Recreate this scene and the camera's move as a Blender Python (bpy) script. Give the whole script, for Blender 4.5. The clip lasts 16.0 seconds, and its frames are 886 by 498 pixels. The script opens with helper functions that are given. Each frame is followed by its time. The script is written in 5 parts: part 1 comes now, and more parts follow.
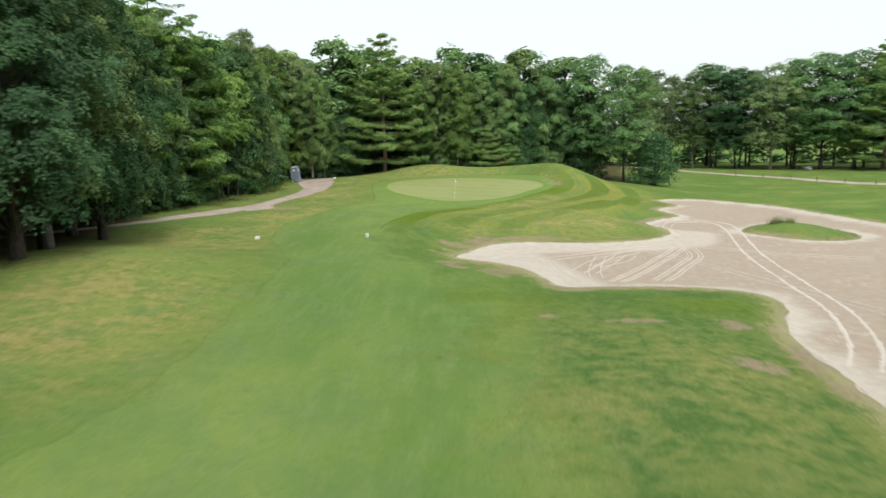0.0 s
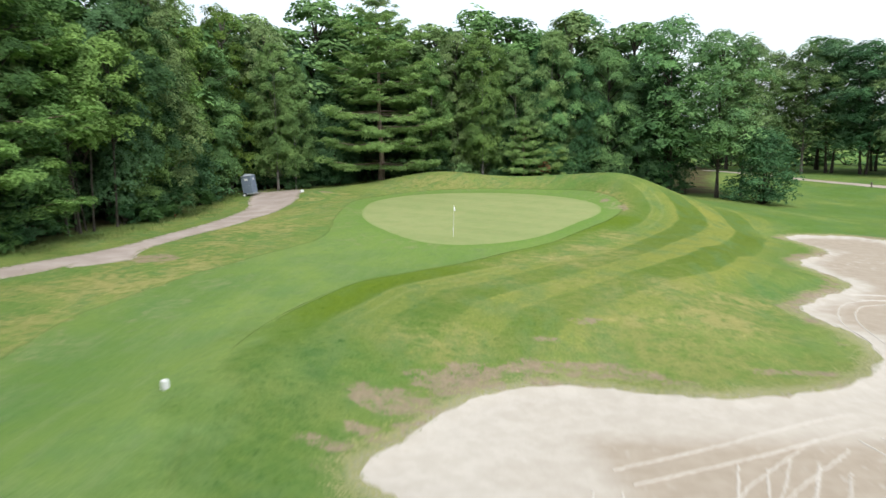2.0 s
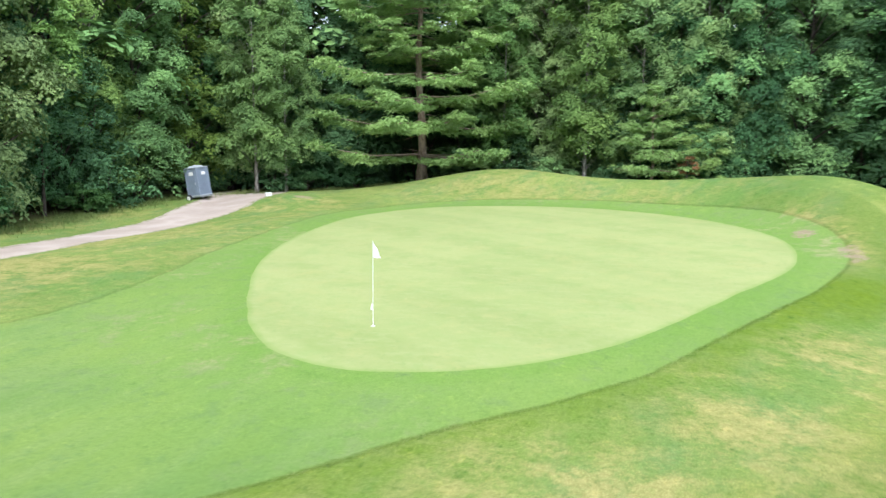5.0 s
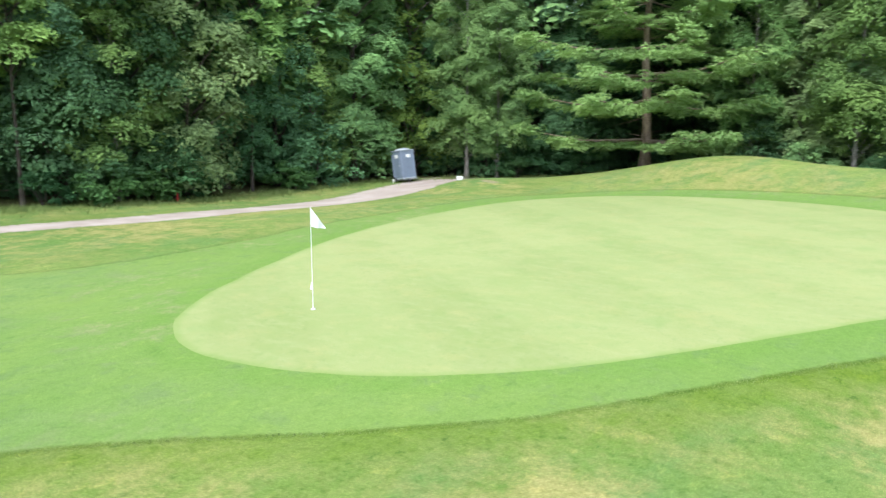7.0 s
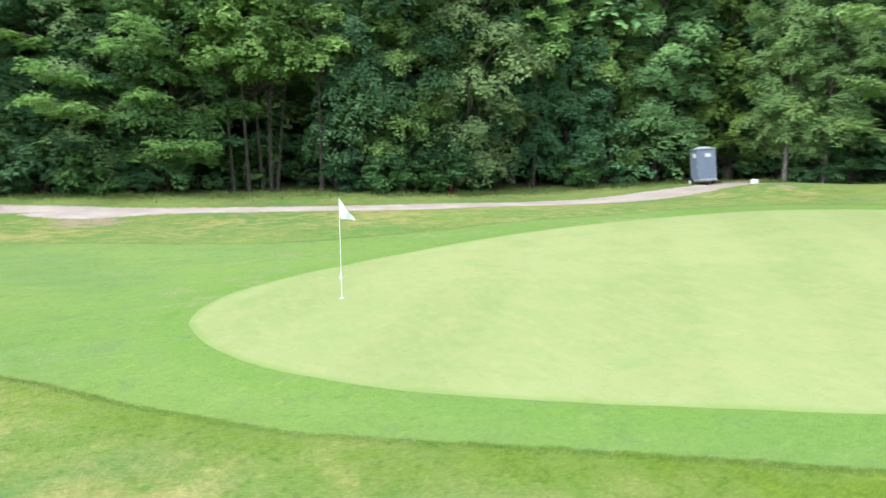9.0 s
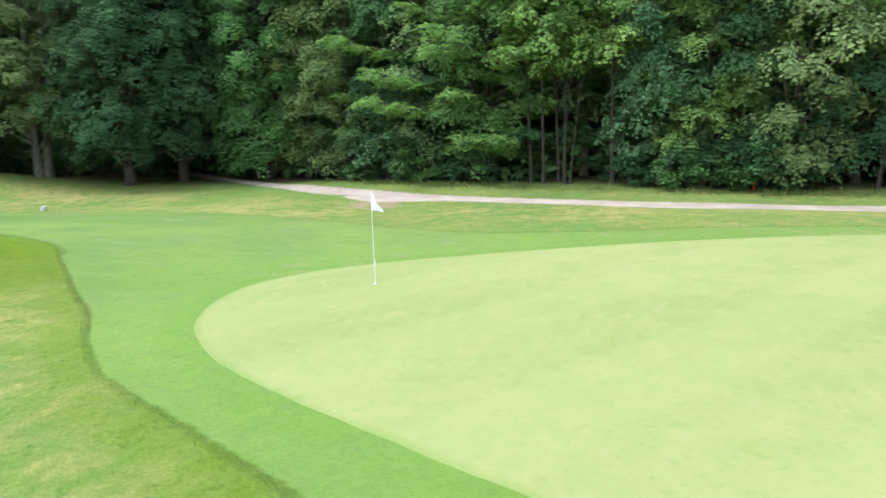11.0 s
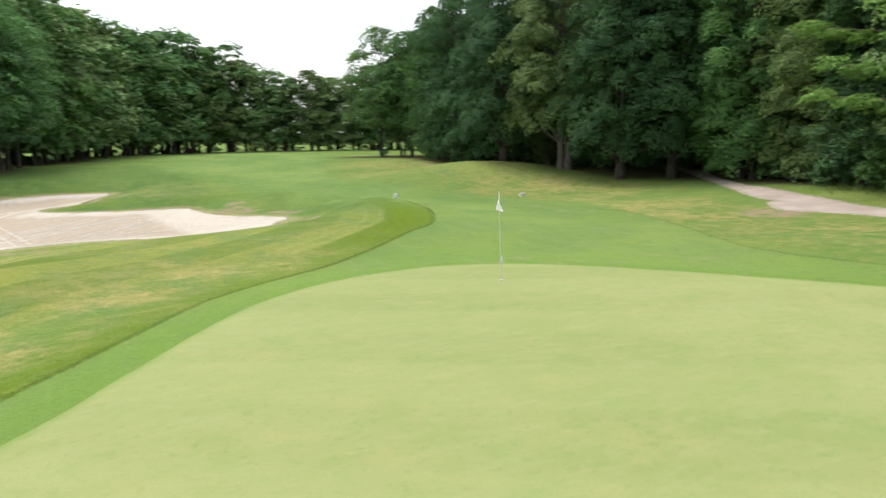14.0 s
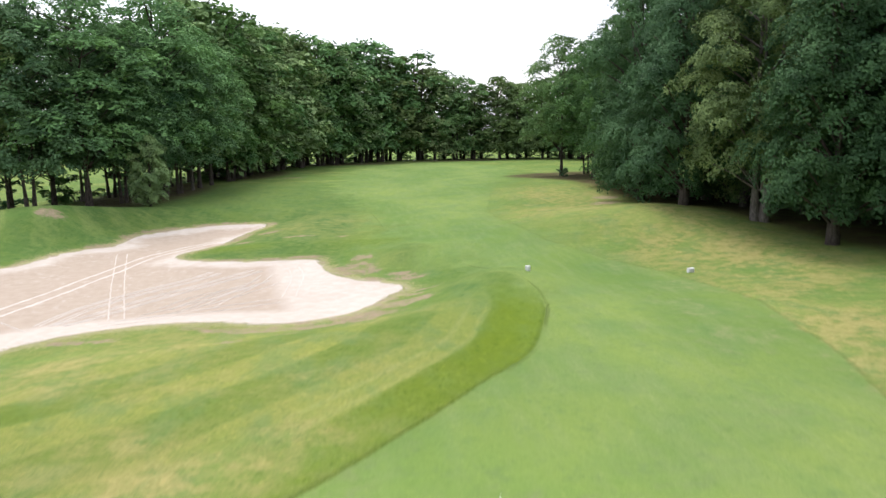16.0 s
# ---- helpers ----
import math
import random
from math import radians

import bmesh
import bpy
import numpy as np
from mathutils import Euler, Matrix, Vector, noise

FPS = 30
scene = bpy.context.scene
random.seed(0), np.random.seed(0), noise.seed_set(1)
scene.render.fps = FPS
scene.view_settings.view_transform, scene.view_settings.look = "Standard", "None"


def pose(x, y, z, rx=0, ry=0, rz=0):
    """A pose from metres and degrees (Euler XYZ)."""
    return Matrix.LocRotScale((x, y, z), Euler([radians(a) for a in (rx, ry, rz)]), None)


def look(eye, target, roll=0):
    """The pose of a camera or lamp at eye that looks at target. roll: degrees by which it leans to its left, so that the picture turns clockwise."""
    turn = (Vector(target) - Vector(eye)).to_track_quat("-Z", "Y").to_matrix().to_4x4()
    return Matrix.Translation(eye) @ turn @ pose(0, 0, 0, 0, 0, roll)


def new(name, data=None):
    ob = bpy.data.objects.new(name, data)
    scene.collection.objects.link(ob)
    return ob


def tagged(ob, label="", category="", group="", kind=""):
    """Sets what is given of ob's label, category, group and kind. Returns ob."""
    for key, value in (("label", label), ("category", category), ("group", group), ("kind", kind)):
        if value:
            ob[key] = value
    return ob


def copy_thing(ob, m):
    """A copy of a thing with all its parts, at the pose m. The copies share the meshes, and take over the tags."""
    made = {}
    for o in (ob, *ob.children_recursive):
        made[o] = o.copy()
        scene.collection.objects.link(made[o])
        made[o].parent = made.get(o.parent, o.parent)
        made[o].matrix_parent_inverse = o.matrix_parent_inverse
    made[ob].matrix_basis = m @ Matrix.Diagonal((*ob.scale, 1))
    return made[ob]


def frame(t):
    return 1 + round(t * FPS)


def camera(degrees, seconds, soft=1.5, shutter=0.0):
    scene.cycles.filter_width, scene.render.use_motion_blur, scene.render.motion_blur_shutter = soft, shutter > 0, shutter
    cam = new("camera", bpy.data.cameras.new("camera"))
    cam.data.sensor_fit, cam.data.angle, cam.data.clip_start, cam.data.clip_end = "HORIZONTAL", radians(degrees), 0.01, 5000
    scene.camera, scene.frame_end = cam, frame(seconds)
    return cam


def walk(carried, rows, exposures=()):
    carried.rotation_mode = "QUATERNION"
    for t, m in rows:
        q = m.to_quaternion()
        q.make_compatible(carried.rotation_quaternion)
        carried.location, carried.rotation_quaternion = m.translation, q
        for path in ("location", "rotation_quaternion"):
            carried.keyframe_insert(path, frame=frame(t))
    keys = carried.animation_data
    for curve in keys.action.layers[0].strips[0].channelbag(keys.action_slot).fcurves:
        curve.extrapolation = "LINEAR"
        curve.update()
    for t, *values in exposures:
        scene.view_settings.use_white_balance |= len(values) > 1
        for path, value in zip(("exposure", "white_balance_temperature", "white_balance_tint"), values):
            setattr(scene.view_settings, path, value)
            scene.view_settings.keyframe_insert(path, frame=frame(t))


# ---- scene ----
cam = camera(62.5, 16.0, soft=1.45, shutter=0.45)
PATH = [
    (0, (0.04, -0.57, 6.578), (0.004, 1.407, 6.276), -1.0),
    (0.5, (1.857, 7.684, 6.737), (1.749, 9.659, 6.436), -1.1),
    (1, (2.995, 15.865, 6.959), (2.849, 17.836, 6.651), -0.9),
    (1.5, (3.857, 23.584, 7.016), (3.687, 25.552, 6.702), -0.8),
    (2, (3.929, 31.711, 7.099), (3.74, 33.675, 6.775), -0.8),
    (2.5, (4.339, 39.511, 6.98), (4.114, 41.471, 6.655), -0.8),
    (3, (4.357, 46.914, 6.848), (4.104, 48.872, 6.526), -0.8),
    (3.2, (4.426, 49.313, 6.806), (4.163, 51.269, 6.483), -0.8),
    (5.3, (7.814, 65.217, 4.369), (7.094, 67.059, 4.069), -0.1),
    (5.5, (8.298, 66.071, 4.245), (7.5, 67.88, 3.941), -0.2),
    (6, (9.579, 67.871, 3.874), (8.595, 69.586, 3.573), -0.1),
    (6.5, (10.888, 69.508, 3.649), (9.721, 71.103, 3.349), -0.0),
    (7, (12.165, 71.139, 3.523), (10.801, 72.571, 3.222), -0.0),
    (7.5, (13.198, 72.679, 3.479), (11.651, 73.91, 3.176), 0.1),
    (8, (14.091, 74.312, 3.43), (12.39, 75.32, 3.127), 0.1),
    (8.5, (14.759, 76.172, 3.399), (12.935, 76.934, 3.095), 0.2),
    (9, (15.181, 78.189, 3.406), (13.271, 78.695, 3.101), 0.2),
    (9.2, (15.238, 79.134, 3.469), (13.301, 79.523, 3.162), 0.1),
    (11.3, (14.49, 88.45, 3.477), (12.7, 87.616, 3.155), -0.7),
    (11.5, (14.166, 89.256, 3.482), (12.42, 88.336, 3.162), -0.7),
    (12, (13.133, 91.308, 3.504), (11.565, 90.109, 3.185), -0.7),
    (12.5, (11.969, 92.903, 3.533), (10.589, 91.49, 3.214), -0.9),
    (13, (10.518, 94.197, 3.533), (9.348, 92.606, 3.214), -1.0),
    (13.5, (9.117, 95.094, 3.491), (8.171, 93.36, 3.178), -0.9),
    (14, (7.561, 95.573, 3.505), (6.844, 93.732, 3.193), -1.0),
    (14.5, (5.802, 95.314, 3.475), (5.328, 93.396, 3.168), -1.2),
    (15, (4.425, 94.252, 3.949), (4.074, 92.308, 3.637), -1.2),
    (15.5, (2.865, 91.888, 5.083), (2.628, 89.927, 4.77), -1.3),
    (16, (1.525, 88.637, 6.784), (1.339, 86.671, 6.469), -1.3),
]
walk(cam, [(t, look(eye, target, roll)) for t, eye, target, roll in PATH],
     exposures=((0, -0.24, 6500, 9), (0.5, -0.12, 6450, 9), (1.5, -0.12, 6350, 9), (2.5, 0.10, 5980, 10.5), (3, 0.5, 6050, 11), (5.5, 0.57, 5750, 9.5), (9, 0.58, 5750, 9), (12, 0.56, 5950, 7), (12.5, 0.47, 6050, 7), (13, 0.36, 6200, 10), (13.5, 0.27, 6300, 11), (14.5, 0.08, 6600, 12), (15.2, 0.11, 6530, 14.5), (16, 0.24, 6250, 19)))

# ---- light: a bright hazy sky, the sun high in the south ----
SUN_TURN, SUN_HEIGHT = radians(160), radians(58)
world = bpy.data.worlds.new("sky")
scene.world = world
world.use_nodes = True
wn, wl = world.node_tree.nodes, world.node_tree.links
wn.clear()
sky = wn.new("ShaderNodeTexSky")
sky.sky_type, sky.sun_disc = "NISHITA", False
sky.sun_elevation, sky.sun_rotation = SUN_HEIGHT, SUN_TURN
sky.air_density, sky.dust_density, sky.ozone_density = 1.0, 4.0, 1.0
haze = wn.new("ShaderNodeBackground")
haze.inputs["Color"].default_value, haze.inputs["Strength"].default_value = (0.95, 0.98, 1.0, 1), 1.0
clear = wn.new("ShaderNodeBackground")
clear.inputs["Strength"].default_value = 0.08
both = wn.new("ShaderNodeAddShader")
wout = wn.new("ShaderNodeOutputWorld")
wl.new(sky.outputs[0], clear.inputs["Color"])
wl.new(clear.outputs[0], both.inputs[0])
wl.new(haze.outputs[0], both.inputs[1])
wl.new(both.outputs[0], wout.inputs["Surface"])
sun = new("sun", bpy.data.lights.new("sun", "SUN"))
sun.data.energy, sun.data.angle, sun.data.color = 2.8, radians(24), (1.0, 0.96, 0.89)
sun_way = Vector((math.sin(SUN_TURN) * math.cos(SUN_HEIGHT), math.cos(SUN_TURN) * math.cos(SUN_HEIGHT), math.sin(SUN_HEIGHT)))
sun.matrix_world = look((0, 0, 60), Vector((0, 0, 60)) - sun_way)

# ---- materials ----
def material(name, rough=0.85, specular=0.3):
    m = bpy.data.materials.new(name)
    m.use_nodes = True
    b = m.node_tree.nodes["Principled BSDF"]
    b.inputs["Roughness"].default_value = rough
    b.inputs["Specular IOR Level"].default_value = specular
    return m, m.node_tree.nodes, m.node_tree.links, b


def value_of(links, socket, v):
    if isinstance(v, (int, float)):
        socket.default_value = v
    elif isinstance(v, tuple):
        socket.default_value = (*v, 1) if len(v) == 3 else v
    else:
        links.new(v, socket)


def coords(nodes):
    return nodes.new("ShaderNodeTexCoord").outputs["Object"]


def speckle(nodes, links, scale, detail=4, rough=0.6, vec=None, stretch=None):
    n = nodes.new("ShaderNodeTexNoise")
    n.inputs["Scale"].default_value, n.inputs["Detail"].default_value, n.inputs["Roughness"].default_value = scale, detail, rough
    v = vec if vec is not None else coords(nodes)
    if stretch:
        s = nodes.new("ShaderNodeMapping")
        s.inputs["Scale"].default_value = stretch[:3]
        s.inputs["Rotation"].default_value[2] = radians(stretch[3]) if len(stretch) > 3 else 0
        links.new(v, s.inputs["Vector"])
        v = s.outputs[0]
    links.new(v, n.inputs["Vector"])
    return n.outputs["Fac"]


def ramp(nodes, links, fac, lo, hi, a=0.0, b=1.0):
    n = nodes.new("ShaderNodeMapRange")
    n.interpolation_type = "SMOOTHSTEP"
    value_of(links, n.inputs["Value"], fac)
    for key, v in (("From Min", lo), ("From Max", hi), ("To Min", a), ("To Max", b)):
        n.inputs[key].default_value = v
    return n.outputs["Result"]


def mix(nodes, links, fac, a, b, kind="MIX"):
    n = nodes.new("ShaderNodeMix")
    n.data_type, n.blend_type = "RGBA", kind
    value_of(links, n.inputs["Factor"], fac)
    value_of(links, n.inputs["A"], a)
    value_of(links, n.inputs["B"], b)
    return n.outputs["Result"]


def calc(nodes, links, op, a, b=0.0):
    n = nodes.new("ShaderNodeMath")
    n.operation = op
    value_of(links, n.inputs[0], a)
    value_of(links, n.inputs[1], b)
    return n.outputs[0]


def field(nodes, name):
    n = nodes.new("ShaderNodeAttribute")
    n.attribute_name = name
    return n.outputs["Fac"]


def relief(nodes, links, b, height, strength, distance):
    n = nodes.new("ShaderNodeBump")
    n.inputs["Strength"].default_value, n.inputs["Distance"].default_value = strength, distance
    links.new(height, n.inputs["Height"])
    links.new(n.outputs[0], b.inputs["Normal"])


def turf(name):
    """Grass of the rough and the fairway: one surface, cut shorter inside the fairway's edge."""
    m, n, l, b = material(name, 0.95, 0.03)
    big, mid, fine = speckle(n, l, 0.09, 3), speckle(n, l, 0.55, 5, 0.65), speckle(n, l, 9.0, 6, 0.8)
    tuft = speckle(n, l, 1.5, 6, 0.72)
    tint = speckle(n, l, 0.5, 5, 0.62, stretch=(1.3, 0.7, 1, 40))
    streak = speckle(n, l, 1.0, 5, 0.68, stretch=(1.7, 0.28, 1, 8))
    patch = speckle(n, l, 0.27, 5, 0.62)
    blades = speckle(n, l, 34.0, 3, 0.75)
    dg, ds, df = field(n, "d_green"), field(n, "d_sand"), field(n, "d_fair")
    # long grass
    col = mix(n, l, ramp(n, l, big, 0.38, 0.62), (0.114, 0.194, 0.045), (0.186, 0.239, 0.063))
    col = mix(n, l, ramp(n, l, patch, 0.40, 0.62, 0.0, 0.7), col, (0.082, 0.161, 0.026))
    wob = calc(n, l, "ADD", calc(n, l, "MULTIPLY", df, 1.46), calc(n, l, "ADD", calc(n, l, "MULTIPLY", mid, 0.7), calc(n, l, "SUBTRACT", calc(n, l, "MULTIPLY", big, 1.2), 4.13)))
    band = ramp(n, l, calc(n, l, "SINE", wob), -0.22, 0.22)
    bank = calc(n, l, "MULTIPLY", field(n, "bank"), ramp(n, l, patch, 0.3, 0.65, 1.0, 0.7))
    col = mix(n, l, calc(n, l, "MULTIPLY", band, bank), col, (0.238, 0.248, 0.054))
    col = mix(n, l, calc(n, l, "MULTIPLY", calc(n, l, "SUBTRACT", 1.0, band), bank), col, (0.114, 0.158, 0.023))
    for at in (2.35, 3.15):
        off = calc(n, l, "ABSOLUTE", calc(n, l, "SUBTRACT", calc(n, l, "ADD", df, calc(n, l, "MULTIPLY", mid, 0.25)), at + 0.12))
        col = mix(n, l, calc(n, l, "MULTIPLY", ramp(n, l, off, 0.05, 0.22, 0.4, 0.0), field(n, "bank")), col, (0.290, 0.310, 0.120))
    col = mix(n, l, ramp(n, l, tint, 0.45, 0.66, 0.0, 0.5), col, (0.104, 0.184, 0.066))
    wide_lane = ramp(n, l, calc(n, l, "SINE", calc(n, l, "ADD", calc(n, l, "MULTIPLY", field(n, "far_lane"), 1.75), mid)), -0.3, 0.3)
    col = mix(n, l, calc(n, l, "MULTIPLY", wide_lane, field(n, "far_mown")), col, (0.196, 0.262, 0.078))
    col = mix(n, l, calc(n, l, "MULTIPLY", calc(n, l, "SUBTRACT", 1.0, wide_lane), field(n, "far_mown")), col, (0.092, 0.172, 0.036))
    col = mix(n, l, calc(n, l, "MULTIPLY", field(n, "deep_rough"), ramp(n, l, calc(n, l, "ADD", calc(n, l, "MULTIPLY", patch, 0.5), calc(n, l, "MULTIPLY", tuft, 0.5)), 0.38, 0.60, 1.0, 0.35)), col, (0.068, 0.132, 0.034))
    lush = field(n, "lush")
    col = mix(n, l, calc(n, l, "MULTIPLY", lush, ramp(n, l, tuft, 0.35, 0.62, 1.0, 0.72)), col, (0.112, 0.168, 0.012))
    dry = calc(n, l, "MULTIPLY", ramp(n, l, calc(n, l, "ADD", calc(n, l, "MULTIPLY", tuft, 0.55), calc(n, l, "MULTIPLY", patch, 0.45)), 0.40, 0.62), calc(n, l, "ADD", 0.10, field(n, "dry")))
    dry = calc(n, l, "MULTIPLY", dry, ramp(n, l, bank, 0.0, 1.0, 1.0, 0.18))
    dry = calc(n, l, "MULTIPLY", dry, calc(n, l, "SUBTRACT", 1.0, calc(n, l, "MULTIPLY", lush, 0.85)))
    col = mix(n, l, calc(n, l, "MINIMUM", dry, 0.85), col, (0.300, 0.272, 0.100))
    # short grass
    lawn = mix(n, l, ramp(n, l, speckle(n, l, 0.11, 3, 0.5, stretch=(1, 0.45, 1, 15)), 0.35, 0.65), (0.122, 0.204, 0.046), (0.188, 0.262, 0.066))
    lawn = mix(n, l, ramp(n, l, patch, 0.40, 0.66, 0.0, 0.45), lawn, (0.099, 0.184, 0.067))
    lawn = mix(n, l, ramp(n, l, streak, 0.40, 0.72, 0.0, 0.5), lawn, (0.196, 0.258, 0.094))
    lawn = mix(n, l, ramp(n, l, tint, 0.46, 0.72, 0.0, 0.3), lawn, (0.110, 0.204, 0.068))
    ring = calc(n, l, "MULTIPLY", ramp(n, l, dg, 1.8, 6.5, 1.0, 0.0), ramp(n, l, tuft, 0.35, 0.65, 0.7, 0.35))
    lawn = mix(n, l, ring, lawn, (0.164, 0.256, 0.056))
    collar = calc(n, l, "MULTIPLY", ramp(n, l, dg, 0.35, 0.95, 1.0, 0.0), ramp(n, l, tuft, 0.35, 0.65, 0.6, 0.25))
    lawn = mix(n, l, collar, lawn, (0.136, 0.236, 0.044))
    lawn = mix(n, l, ramp(n, l, tuft, 0.52, 0.68, 0.0, 0.42), lawn, (0.090, 0.168, 0.060))
    thin = calc(n, l, "MULTIPLY", ramp(n, l, calc(n, l, "ADD", calc(n, l, "MULTIPLY", tuft, 0.6), calc(n, l, "MULTIPLY", patch, 0.4)), 0.50, 0.66), calc(n, l, "ADD", 0.08, calc(n, l, "MULTIPLY", field(n, "dry"), 0.75)))
    lawn = mix(n, l, calc(n, l, "MINIMUM", thin, 0.7), lawn, (0.290, 0.285, 0.130))
    edge = calc(n, l, "ADD", df, calc(n, l, "MULTIPLY", calc(n, l, "SUBTRACT", calc(n, l, "ADD", mid, patch), 1.0), ramp(n, l, field(n, "crisp"), 0.0, 0.85, 9.0, 0.22)))
    edge = calc(n, l, "ADD", edge, calc(n, l, "MULTIPLY", calc(n, l, "SUBTRACT", fine, 0.5), 0.16))
    sharp, soft = ramp(n, l, edge, -0.09, 0.09), ramp(n, l, edge, -2.2, 2.2)
    cut = n.new("ShaderNodeMix")
    value_of(l, cut.inputs[0], calc(n, l, "SUBTRACT", field(n, "crisp"), field(n, "blur")))
    l.new(soft, cut.inputs[2])
    l.new(sharp, cut.inputs[3])
    cut = cut.outputs[0]
    col = mix(n, l, cut, lawn, col)
    # dark line painted along the mown edge for shade at the taller rough
    line = calc(n, l, "MULTIPLY", calc(n, l, "MULTIPLY", ramp(n, l, edge, -0.05, 0.02), ramp(n, l, edge, 0.05, 0.20, 1.0, 0.0)), ramp(n, l, field(n, "crisp"), 0.4, 0.95, 0.06, 0.36))
    line = calc(n, l, "MULTIPLY", line, calc(n, l, "SUBTRACT", 1.0, field(n, "blur")))
    col = mix(n, l, line, col, (0.045, 0.080, 0.012))
    # bare soil along the sand and in worn places, with a straw fringe and spilt sand at the rim
    soil = mix(n, l, speckle(n, l, 5.0, 5, 0.75), (0.150, 0.104, 0.068), (0.450, 0.345, 0.252))
    soil = mix(n, l, ramp(n, l, blades, 0.5, 0.7, 0.0, 0.6), soil, (0.120, 0.140, 0.055))
    rag = calc(n, l, "ADD", calc(n, l, "MULTIPLY", calc(n, l, "SUBTRACT", tuft, 0.5), 3.4), calc(n, l, "MULTIPLY", calc(n, l, "SUBTRACT", fine, 0.5), 4.5))
    straw = calc(n, l, "MULTIPLY", ramp(n, l, calc(n, l, "ADD", ds, rag), 0.35, 1.1, 0.85, 0.0), ramp(n, l, ds, 0.6, 2.6, 1.0, 0.0))
    col = mix(n, l, straw, col, (0.300, 0.285, 0.130))
    rim = calc(n, l, "MULTIPLY", ramp(n, l, ds, 0.1, 2.4, 0.9, 0.0), ramp(n, l, speckle(n, l, 0.33, 5, 0.6), 0.45, 0.60))
    worn = calc(n, l, "MAXIMUM", rim, field(n, "bare"))
    worn = ramp(n, l, calc(n, l, "ADD", worn, calc(n, l, "MULTIPLY", rag, worn)), 0.40, 0.85)
    col = mix(n, l, calc(n, l, "MULTIPLY", worn, 0.9), col, soil)
    spilt = calc(n, l, "MULTIPLY", ramp(n, l, ds, 0.0, 0.75, 1.0, 0.0), ramp(n, l, fine, 0.50, 0.56))
    col = mix(n, l, spilt, col, (0.420, 0.375, 0.300))
    # leaf litter under the trees
    litter = mix(n, l, fine, (0.046, 0.038, 0.021), (0.114, 0.084, 0.046))
    col = mix(n, l, calc(n, l, "MULTIPLY", field(n, "wood"), ramp(n, l, mid, 0.3, 0.6, 0.55, 0.97)), col, litter)
    # blades
    col = mix(n, l, 1.0, col, (0.90, 0.90, 0.92), "MULTIPLY")
    deep = mix(n, l, 1.0, col, (0.58, 0.66, 0.52), "MULTIPLY")
    long_cut = ramp(n, l, cut, 0.0, 1.0, 0.45, 0.85)
    col = mix(n, l, calc(n, l, "MULTIPLY", ramp(n, l, fine, 0.42, 0.72), long_cut), col, deep)
    mottle = speckle(n, l, 3.2, 5, 0.7, stretch=(1.0, 0.75, 1, 25))
    col = mix(n, l, calc(n, l, "MULTIPLY", ramp(n, l, mottle, 0.56, 0.72), long_cut), col, mix(n, l, 1.0, col, (0.56, 0.70, 0.62), "MULTIPLY"))
    col = mix(n, l, calc(n, l, "MULTIPLY", ramp(n, l, mottle, 0.44, 0.30), long_cut), col, mix(n, l, 1.0, col, (1.36, 1.22, 1.22), "MULTIPLY"))
    pale = mix(n, l, 1.0, col, (1.42, 1.38, 1.42), "MULTIPLY")
    col = mix(n, l, calc(n, l, "MULTIPLY", ramp(n, l, blades, 0.45, 0.66), long_cut), col, pale)
    l.new(col, b.inputs["Base Color"])
    relief(n, l, b, calc(n, l, "ADD", fine, calc(n, l, "MULTIPLY", blades, 0.8)), 0.6, 0.035)
    return m


